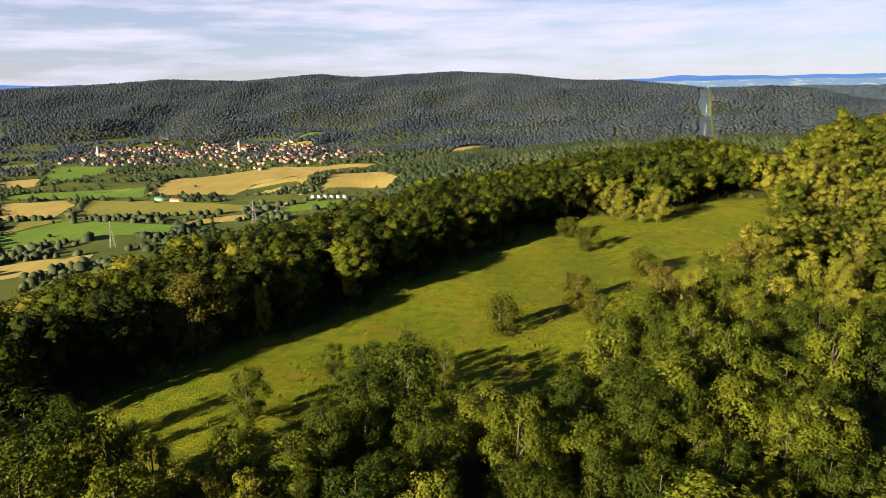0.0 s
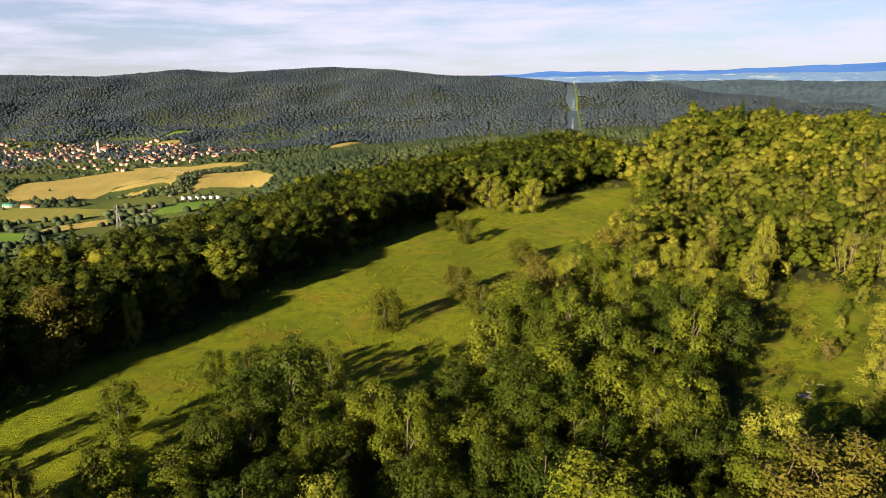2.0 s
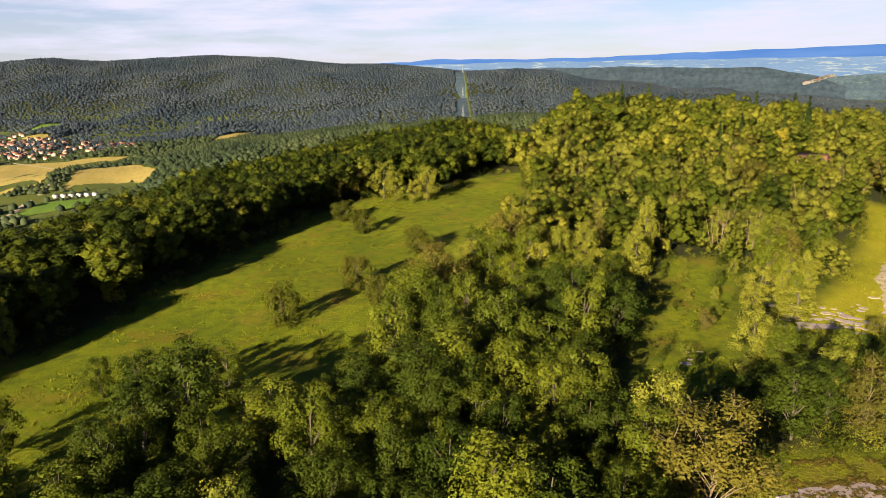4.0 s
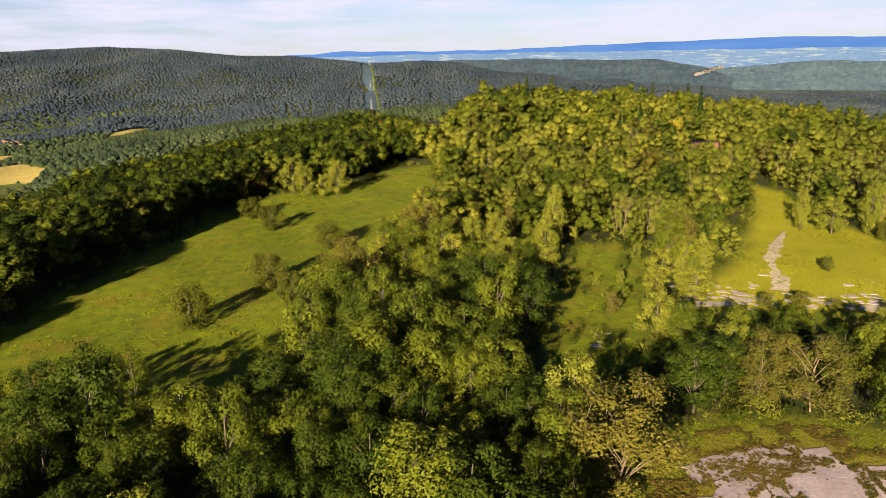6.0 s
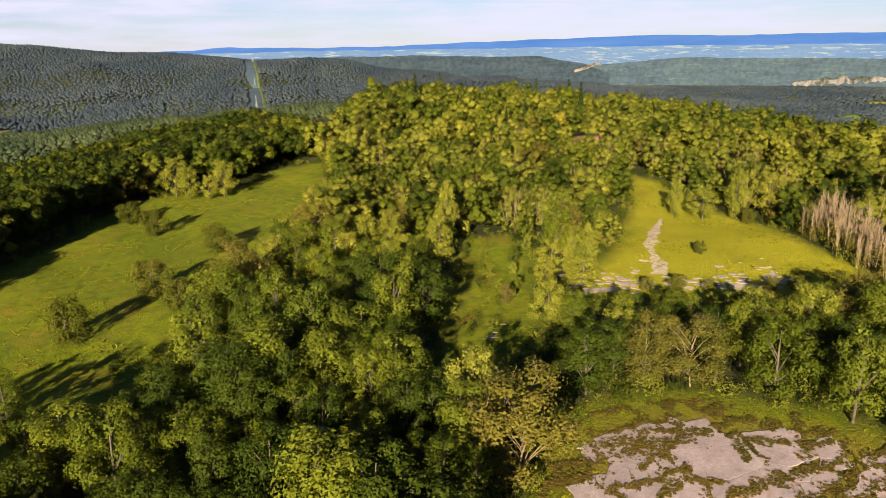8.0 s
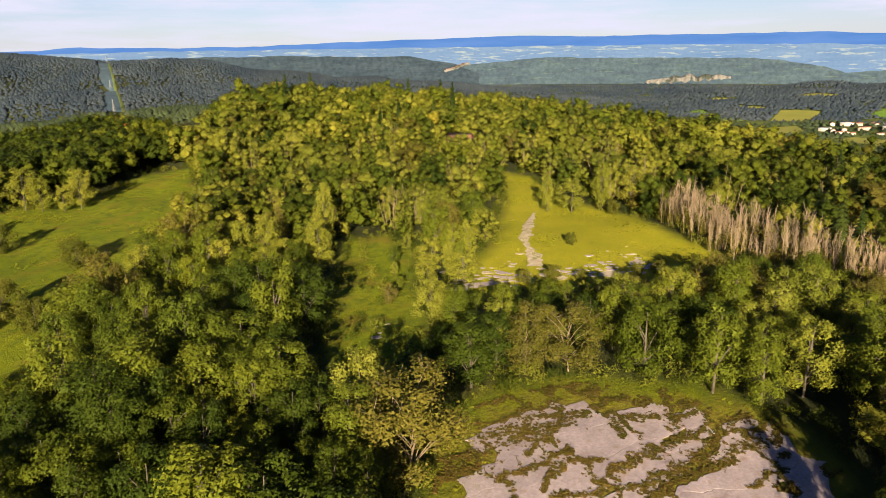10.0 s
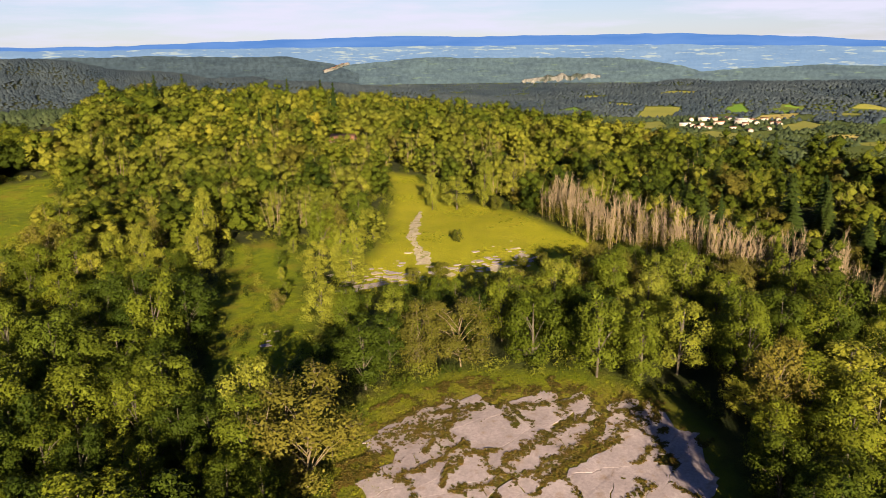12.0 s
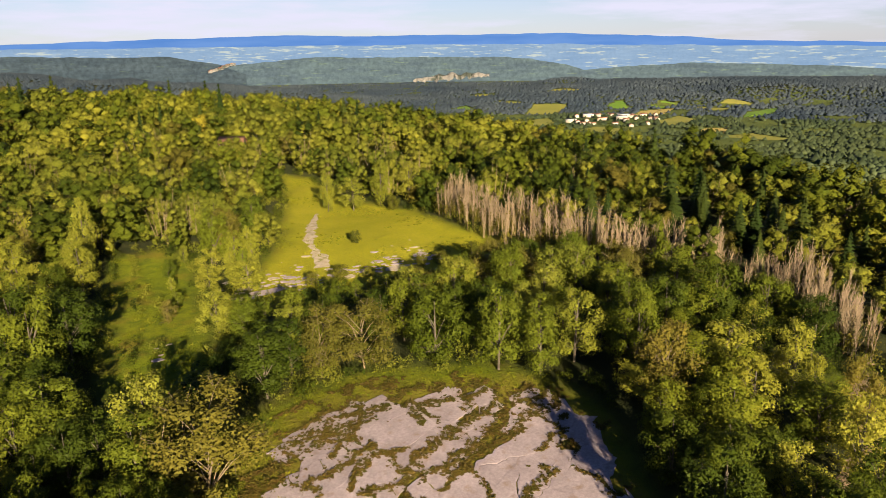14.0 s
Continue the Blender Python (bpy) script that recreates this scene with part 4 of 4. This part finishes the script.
def strip(name, line, widths, mat, label, lift=0.08, step=1.5, ragged=0.5, category="track"):
    """A sheet along a line, lying on the land."""
    line, pts = np.array(line, float), []
    for k in range(len(line) - 1):
        n = max(1, int(np.linalg.norm(line[k + 1] - line[k]) / step))
        for i in range(n):
            u = i / n
            pts.append((*(line[k] * (1 - u) + line[k + 1] * u), widths[k] * (1 - u) + widths[k + 1] * u))
    p = np.array(pts)
    d = unit(np.gradient(p[:, :2], axis=0))
    s = np.stack([-d[:, 1], d[:, 0]], -1)
    cols = []
    for e in (-1, -0.4, 0.4, 1):
        q = p[:, :2] + s * (p[:, 2:] * e * 0.5 + ragged * R.normal(size=(len(p), 1)) * abs(e))
        cols.append(np.c_[q, height(q[:, 0], q[:, 1]) + lift * (1 if abs(e) < 1 else 0.3)])
    v, n = np.concatenate(cols), len(p)
    i = np.arange(n - 1)
    f = np.concatenate([np.stack([k * n + i, (k + 1) * n + i, (k + 1) * n + i + 1, k * n + i + 1], -1) for k in range(3)])
    return tagged(new(name, mesh_of(name, v, f, mat, None, True)), label, category, kind="structure")


strip("track", [(113, 84), (118, 88), (122, 93), (127, 98), (136, 104), (152, 114)], [3.8, 3.2, 1.1, 2.2, 2.6, 0.9], M_TRACK, "pale stony track worn through the grass", ragged=0.35, step=1.0)
outcrop = tagged(new("limestone_outcrop"), "flat pale stones showing through the turf", "rock", kind="structure")
placed = []
for n, cx, cy, sx_, sy_, big in ((80, 100, 87, 3.4, 3.2, 1.6), (40, 106, 82, 2.4, 1.8, 1.6), (44, 112, 78, 2.8, 1.8, 1.6), (40, 119.5, 73, 2.8, 1.8, 1.5), (26, 127, 68.5, 2.8, 1.6, 1.3),
                                 (7, 131, 77, 4, 2, 0.7), (6, 114, 91, 4, 3, 0.5), (4, 60, 75, 1.2, 1.5, 0.8), (4, 68, 81, 1.5, 1.6, 0.7)):
    for k in range(n):
        c = np.array((cx + R.normal() * sx_, cy + R.normal() * sy_))
        a, r0 = np.arange(10) * 0.628 + R.uniform(-0.25, 0.25, 10), (0.3 + min(1.3, R.exponential(0.45))) * big
        if any(math.hypot(c[0] - p[0], c[1] - p[1]) < 0.85 * (r0 + p[2]) for p in placed):
            continue
        placed.append((c[0], c[1], r0))
        wob = r0 * R.uniform(0.6, 1.25, 10)
        v, f, e = plate(np.stack([wob * 1.25 * np.cos(a), wob * 0.85 * np.sin(a)], -1), 0.05, 0.035 + 0.03 * R.uniform())
        ob = part("stone", stone_mesh("stone", v, f, M_TRACK if k % 5 == 0 else M_ROCK), outcrop)
        ob.location, ob.rotation_euler = (c[0], c[1], float(height(*c)) + 0.02), (0, 0, -0.8 + R.uniform(-0.5, 0.5))
strip("track", [(60, -6), (74, -9), (84, -13), (96, -12), (110, -15)], [1.6, 1.6, 1.8, 1.8, 1.8], M_EARTH, "earthy forest track between the trees", ragged=0.3)

# ---- buildings ----


def house(name, x, y, w, d, h, turn, roof, label, group, wall=None, pitch=0.42, category="house"):
    """Walls with a gable roof that juts over them, and a chimney."""
    ob = tagged(new(name), label, category, group)
    ob.matrix_basis = pose(x, y, float(height(x, y)) - 0.3, 0, 0, turn)
    a, b, r = w / 2, d / 2, h + pitch * d / 2
    v = [(-a, -b, 0), (a, -b, 0), (a, b, 0), (-a, b, 0), (-a, -b, h), (a, -b, h), (a, b, h), (-a, b, h), (-a, 0, r), (a, 0, r)]
    f = [(0, 1, 5), (0, 5, 4), (2, 3, 7), (2, 7, 6), (1, 2, 6), (1, 6, 5), (3, 0, 4), (3, 4, 7), (5, 6, 9), (7, 4, 8)]
    part("wall", mesh_of("wall", v, f, wall or M_WALL), ob)
    o, t = 0.5, 0.3
    v, f = [], []
    for sgn in (-1, 1):
        k = len(v)
        eave = (b + o) * sgn
        ze = r - pitch * (b + o)
        for dz in (0.05, 0.05 + t):
            v += [(-a - o, eave, ze + dz), (a + o, eave, ze + dz), (a + o, 0, r + dz), (-a - o, 0, r + dz)]
        f += [(k, k + 1, k + 2), (k, k + 2, k + 3), (k + 4, k + 5, k + 6), (k + 4, k + 6, k + 7)]
        for i in range(4):
            j = (i + 1) % 4
            f += [(k + i, k + j, k + 4 + j), (k + i, k + 4 + j, k + 4 + i)]
    part("roof", mesh_of("roof", v, f, roof), ob)
    return ob


VILLAGE = np.array([(-1022, 1852), (-1130, 2250), (-915, 2420), (-624, 2440), (-240, 2170), (-120, 1790), (-405, 1760), (-433, 1646), (-572, 1743), (-838, 1782)], float)
rv = np.random.RandomState(5)
placed = []
while len(placed) < 330:
    x, y = rv.uniform(-1120, -110), rv.uniform(1650, 2430)
    if not inside(VILLAGE, np.array(x), np.array(y)) or any(math.hypot(x - p[0], y - p[1]) < 12.5 for p in placed):
        continue
    if waves(x, y, 260, 51) + rv.normal() * 0.3 < -0.15:
        continue
    placed.append((x, y))
    house("house", x, y, rv.uniform(10, 15), rv.uniform(9, 11), rv.uniform(3.5, 5.5), 25 + 90 * rv.randint(2) + rv.normal() * 9, M_ROOF,
          "cream rendered village house with red tiled gable roof", "houses of the valley village", pitch=0.62)
for x, y in ((-996, 2030), (-620, 2150)):
    church = tagged(new("church"), "pale village church with square tower and spire", "church")
    church.matrix_basis = pose(x, y, VALLEY - 0.3, 0, 0, 20)
    tw = np.array([(sx_ * 4.5, sy_ * 4.5, z) for z in (0, 26) for sx_, sy_ in ((-1, -1), (1, -1), (1, 1), (-1, 1))])
    box = [(0, 1, 5), (0, 5, 4), (1, 2, 6), (1, 6, 5), (2, 3, 7), (2, 7, 6), (3, 0, 4), (3, 4, 7)]
    part("tower", mesh_of("tower", tw, box, M_WALL), church)
    part("spire", mesh_of("spire", [(-5, -5, 26), (5, -5, 26), (5, 5, 26), (-5, 5, 26), (0, 0, 37)], [(0, 1, 4), (1, 2, 4), (2, 3, 4), (3, 0, 4)], M_METAL), church, "grey metal spire")
    nave = np.array([(sx_ * 14 + 18, sy_ * 7, z) for z in (0, 11) for sx_, sy_ in ((-1, -1), (1, -1), (1, 1), (-1, 1))])
    part("nave", mesh_of("nave", nave, box, M_WALL), church)
    part("roof", mesh_of("roof", [(3.5, -8, 10.5), (32.5, -8, 10.5), (32.5, 8, 10.5), (3.5, 8, 10.5), (3.5, 0, 17), (32.5, 0, 17)],
                         [(0, 1, 5), (0, 5, 4), (2, 3, 4), (2, 4, 5), (1, 2, 5), (3, 0, 4)], M_ROOF), church)
house("barn", -498, 1222, 22, 11, 4, 15, M_GREENROOF, "long farm building with green sheet roof", "", category="farm building")
house("barn", -463, 1207, 26, 12, 4, -10, M_ROOF, "long white farm building with red roof", "", category="farm building")
for k in range(6):
    house("shed", -229 + 11.5 * k, 1224 - 1.2 * k, 7, 12, 3.5, 0, M_WHITE, "small white shed in a row beside the fields", "row of white sheds", M_WHITE, 0.3, "shed")
VILLAGE_EAST = np.array([(1640, 470), (1790, 505), (1909, 410), (1930, 300), (1650, 275)], float)
n = 0
while n < 34:
    x, y = rv.uniform(1640, 1930), rv.uniform(270, 505)
    if inside(VILLAGE_EAST, np.array(x), np.array(y)):
        n += 1
        big = n % 5 == 0
        house("house", x, y, 26 if big else rv.uniform(12, 17), 14 if big else 10, rv.uniform(5, 7), 20 + 90 * rv.randint(2), M_WHITE if big else M_ROOF,
              "white house with red or pale roof in the side valley", "houses of the side-valley village")
house("cottage", 209, 195, 9, 7, 5.5, 120, M_ROOF, "small cottage with rusty tiled roof among the trees", "", M_WALL, 0.6, "cottage")


def pylon(x, y, h):
    """A lattice mast with three cross-arms."""
    ob = tagged(new("pylon"), "grey steel lattice pylon standing in the valley fields", "pylon", "pylons of the power line")
    ob.matrix_basis = pose(x, y, float(height(x, y)), 0, 0, 35)
    w = h * 0.09
    legs = [((sx_ * w, sy_ * w, -0.3), (sx_ * w * 0.3, sy_ * w * 0.3, h * 0.6), (0, 0, h)) for sx_, sy_ in ((1, 1), (1, -1), (-1, -1), (-1, 1))]
    for lg in legs:
        part("leg", mesh_of("leg", *tube(lg, (0.28, 0.25, 0.2), 4), M_METAL), ob)
    ties = []
    for k in range(9):
        u0, u1 = k / 9, (k + 1) / 9
        for i in range(4):
            p, q = legs[i], legs[(i + 1) % 4]
            at = [[np.interp(u, (0, 0.6, 1), [c[ax] for c in lg]) for ax in range(3)] for lg, u in ((p, u0), (q, u1))]
            ties.append(tube(at, (0.14, 0.14), 3))
    part("bracing", mesh_of("bracing", *join(ties), M_METAL), ob)
    for z, half in ((0.66, 0.20), (0.78, 0.26), (0.9, 0.17)):
        part("cross_arm", mesh_of("cross_arm", *tube([(-half * h, 0, z * h), (0, 0, z * h + 0.8), (half * h, 0, z * h)], (0.1, 0.4, 0.1), 4), M_METAL), ob)
    return ob


pylon(-416, 854, 34)
pylon(-275, 998, 34)

# ---- fields, hedges and far woods ----
FIELDS = [
    ("green", [(-548, 838), (-605, 929), (-570, 1042), (-496, 1021), (-388, 989), (-379, 936), (-470, 919)]),
    ("straw", [(-680, 1052), (-775, 1205), (-677, 1235), (-634, 1191), (-607, 1067)]),
    ("olive", [(-613, 942), (-638, 1036), (-578, 1050), (-610, 940)]),
    ("green", [(-792, 1256), (-819, 1311), (-593, 1388), (-546, 1264), (-667, 1255)]),
    ("olive", [(-569, 1063), (-627, 1230), (-492, 1212), (-279, 1137), (-360, 1076), (-496, 1072)]),
    ("straw", [(-552, 1287), (-586, 1500), (-512, 1553), (-415, 1700), (-161, 1700), (-263, 1489), (-267, 1301), (-322, 1262)]),
    ("straw", [(-226, 1274), (-225, 1454), (-131, 1485), (-85, 1381), (-120, 1262)]),
    ("green", [(-258, 1100), (-237, 1182), (-173, 1191), (-172, 1137), (-240, 1075)]),
    ("green", [(-831, 1416), (-970, 1721), (-986, 1803), (-828, 1780), (-802, 1625)]),
]
FIELDS += [
    ("straw", [(-893, 1397), (-967, 1517), (-898, 1558), (-835, 1417)]),
    ("green", [(-584, 2340), (-453, 2700), (-427, 2544), (-541, 2262)]),
    ("straw", [(-534, 2133), (-563, 2253), (-434, 2355), (-412, 2198)]),
    ("straw", [(-467, 705), (-507, 770), (-423, 813), (-408, 772)]),
    ("straw", [(-374, 982), (-378, 1025), (-305, 1071), (-298, 1024)]),
    ("olive", [(-1104, 1740), (-1159, 1829), (-1088, 1879), (-1050, 1813)]),
    ("green", [(-1234, 2393), (-1165, 2499), (-986, 2527), (-923, 2400)]),
    ("straw", [(3, 1699), (36, 1902), (145, 2047), (81, 1865)]),
    ("straw", [(1880, 366), (2029, 375), (2137, 298), (1963, 302)]),
    ("green", [(1937, 102), (2071, 101), (2233, 30), (2029, 34)]),
    ("straw", [(1589, 167), (1668, 168), (1703, 111), (1593, 117)]),
    ("olive", [(1520, 560), (1600, 640), (1760, 560), (1640, 500)]),
    ("olive", [(1700, 240), (1760, 290), (1930, 260), (1840, 190)]),
    ("olive", [(1480, 330), (1530, 420), (1620, 400), (1600, 320)]),
    ("olive", [(1800, 640), (1971, 670), (2012, 579), (1837, 560)]),
]
for k in range(14):  # small meadows of the side valley
    c = np.array((rv.uniform(1420, 2350), rv.uniform(40, 1000)))
    if all(np.linalg.norm(c - np.mean(f[1], 0)) > 120 for f in FIELDS) and not inside(VILLAGE_EAST, c[0], c[1]):
        a = np.sort(rv.uniform(0, 6.28, 6))
        FIELDS.append((("olive", "olive", "green")[k % 3], [tuple(c + rv.uniform(35, 85) * np.array((math.cos(t), math.sin(t)))) for t in a]))
for kind, poly in FIELDS:
    p = np.array(poly, float)
    edge = []
    for a, b in zip(p, np.roll(p, -1, 0)):
        k = max(2, int(np.linalg.norm(b - a) / 14))
        edge += [a + (b - a) * i / k + rv.normal(size=2) * 2.0 for i in range(k)]
    e = np.array(edge)
    c = e.mean(0)
    rings = [c + (e - c) * s for s in (1, 0.66, 0.33)]
    v = np.concatenate([np.c_[q, height(q[:, 0], q[:, 1]) + 0.5] for q in rings] + [[(*c, float(height(*c)) + 0.5)]])
    m = len(e)
    i, j = np.arange(m), (np.arange(m) + 1) % m
    f = np.concatenate([x for o in (0, m) for x in (np.stack([i + o, j + o, j + o + m], -1), np.stack([i + o, j + o + m, i + o + m], -1))] + [np.stack([i + 2 * m, j + 2 * m, np.full(m, 3 * m)], -1)])
    tagged(new("field", mesh_of("field", v, f, M_FIELD[kind])), {"green": "bright green meadow in the valley", "olive": "yellowish-green pasture in the valley", "straw": "straw-yellow mown field in the valley"}[kind],
           "field", kind="structure")
CUT = [polar(20.9, 0, 1150)[:2], polar(20.75, 0, 1900)[:2], polar(20.35, 0, 3060)[:2]]
# The swathe's colour carries the shade of the trees beside it.
strip("forest_cut", CUT, [44, 42, 40], M_FIELD["rough"], "scrubby swathe cut through the forest for a power line, shade in its colour", 0.6, 25, 2.0, "clearing")
strip("forest_cut", [(x + 17, y - 6) for x, y in CUT], [9, 9, 9], M_FIELD["verge"], "grassy strip along the power line's swathe", 1.2, 25, 1.0, "clearing")
strip("road", [(-266, 1090), (-262, 1216), (-247, 1328), (-258, 1540), (-400, 1740)], [8, 8, 8, 8, 8], M_TRACK, "pale country road between the fields", 0.7, 12, 0.2, "road")
for dist in (1500, 1950, 2500, 3000):
    pylon(*polar(20.6, 0, dist)[:2], 30)


def far_trees(name, x, y, hs, mat, label, rounded):
    """Crowns too small to tell apart, one low form each."""
    n = len(x)
    z = height(x, y)
    a = np.arange(5) * 2 * np.pi / 5
    rad = hs * R.uniform(0.5, 0.8, n)
    ring = np.stack([np.cos(a), np.sin(a)], -1)
    rot = R.uniform(0, 6.28, n)
    c, s = np.cos(rot)[:, None], np.sin(rot)[:, None]
    rx, ry = ring[:, 0] * c - ring[:, 1] * s, ring[:, 0] * s + ring[:, 1] * c
    tone = R.uniform(size=n) * 0.4 + 0.35 * (0.5 + 0.5 * waves(x, y, 400, 61)) + 0.25 * (0.5 + 0.5 * waves(x, y, 120, 62))

    def level(r, zz):
        jr = r[:, None] * R.uniform(0.8, 1.2, (n, 5))
        return np.stack([x[:, None] + rx * jr, y[:, None] + ry * jr, np.repeat((z + zz)[:, None], 5, 1)], -1)
    top = np.stack([x + R.normal(size=n) * rad * 0.15, y + R.normal(size=n) * rad * 0.15, z + hs], -1)[:, None]
    i, j = np.arange(5), (np.arange(5) + 1) % 5
    if rounded:
        v = np.concatenate([level(rad, hs * 0.05), level(rad * 0.95, hs * 0.62), top], 1)
        f = np.concatenate([np.stack([i, j, j + 5], -1), np.stack([i, j + 5, i + 5], -1), np.stack([i + 5, j + 5, np.full(5, 10)], -1)])
    else:
        v = np.concatenate([level(rad * 1.08, hs * 0.2), top], 1)
        f = np.stack([i, j, np.full(5, 5)], -1)
    k = v.shape[1]
    faces = (f[None] + (np.arange(n) * k)[:, None, None]).reshape(-1, 3)
    return tagged(new(name, mesh_of(name, v.reshape(-1, 3), faces, mat, np.repeat(tone, k), True)), label, "forest", kind="stuff")


def cut_gap(x, y):
    return np.minimum(line_gap(CUT[0], CUT[1], x, y)[0], line_gap(CUT[1], CUT[2], x, y)[0])


def wooded(x, y, z):
    """Where far trees stand: all slopes, and belts and hedges on the valley floor."""
    ok = (signed(BROW, x, y) > 72) & (cut_gap(x, y) > 23) & (y > -x * 0.35 - 260) & (np.hypot(x, y) < np.where(x > 0.36 * y, 3490, 4350))
    ok &= np.arctan2(x, y) > radians(-40)
    flat = z < VALLEY + 1.5
    belts = np.abs(waves(x, y, 420, 71)) < 0.30
    belts |= waves(x, y, 240, 72) > 0.75
    belts |= (x > 600) & (waves(x, y, 200, 73) > 0.1)
    u = R.uniform(size=x.shape)
    ok &= ~flat | (belts & (u < 0.75)) | (u < 0.05)
    for kind, poly in FIELDS:
        p = np.array(poly, float)
        box = (x > p[:, 0].min() - 9) & (x < p[:, 0].max() + 9) & (y > p[:, 1].min() - 9) & (y < p[:, 1].max() + 9)
        g = np.full(x.shape, 99.0)
        g[box] = signed(p, x[box], y[box])
        ok &= (g > 5) | ((u < 0.004) & (g < 5))
        ok |= (g > 4) & (g < 9) & (u < 0.8)
    town = inside(VILLAGE, x, y) | inside(VILLAGE_EAST, x, y)
    ok &= ~town | (u < 0.22)
    ok |= town & (u < 0.22)
    return ok


fx, fy = jittered(-1500, 2300, -700, 2300, 12, R)
fr = np.hypot(fx, fy)
sel = (fr < 1900) & (fr > 180)
fx, fy = fx[sel], fy[sel]
sel = wooded(fx, fy, height(fx, fy))
fx, fy = fx[sel], fy[sel]
front = np.hypot(fx, fy) < 1250
for sel, rounded in ((front, True), (~front, False)):
    far_trees("valley_trees", fx[sel], fy[sel], R.uniform(5, 11, sel.sum()), M_HEDGE, "dark hedges, tree belts and woods in the valley", rounded)
fx, fy = jittered(-3000, 4400, -1300, 4400, 13.0, R)
fr = np.hypot(fx, fy)
sel = (fr >= 1900) & (fr < 4350)
fx, fy = fx[sel], fy[sel]
sel = wooded(fx, fy, height(fx, fy))
fx, fy = fx[sel], fy[sel]
far_trees("far_forest", fx, fy, R.uniform(6, 11.5, len(fx)) * (1 + 0.15 * waves(fx, fy, 90, 75)), M_FAR_HAZED, "dark forest covering the hills beyond the valley, haze blue in its colour", False)

# ---- cliff and hamlets on the far hills ----


def cliff(b0, b1, dist, foot, tall, label):
    """A ragged wall of pale rock on a hillside: bearings, distance, height of foot and wall."""
    az = np.radians(np.linspace(b0, b1, 70))
    u = np.linspace(0, 1, 70)
    top = foot + tall * (0.25 + 0.75 * np.sin(np.pi * u) ** 0.6) * (0.72 + 0.28 * waves(u, u, 0.22, 81)) + 26 * u
    low = foot + 26 * u + 6 * waves(u, u, 0.15, 82)
    d0, d1 = dist + 14 * waves(u, u, 0.12, 83), dist + 22 + 14 * waves(u, u, 0.1, 84)
    rows = [np.stack([dd * np.sin(az), dd * np.cos(az), zz], -1) for dd, zz in ((d0, low - 8), (d0 + 4, low + 0.5 * (top - low)), (d1, top), (d1 + 40, top - 6))]
    k, i = 70, np.arange(69)
    f = np.concatenate([np.stack([r * k + i, r * k + i + 1, (r + 1) * k + i + 1, (r + 1) * k + i], -1) for r in range(3)])
    tagged(new("cliff", mesh_of("cliff", np.concatenate(rows), f, M_CLIFF)), label, "cliff", kind="structure")


cliff(61.5, 67.6, 3545, -140, 24, "pale limestone cliff on the hazy hillside")
for b in range(13):
    az, el = 45.9 + 0.14 * b + rv.normal() * 0.05, -2.05 + 0.045 * b + rv.normal() * 0.03
    x, y, z = polar(az, el, 3585)
    ob = house("house", x, y, 22, 16, 9, rv.uniform(0, 90), M_ROOF, "pale house of a hamlet on the far hillside", "houses of the hillside hamlet", M_CLIFF, pitch=0.5)
    ob.location.z = z
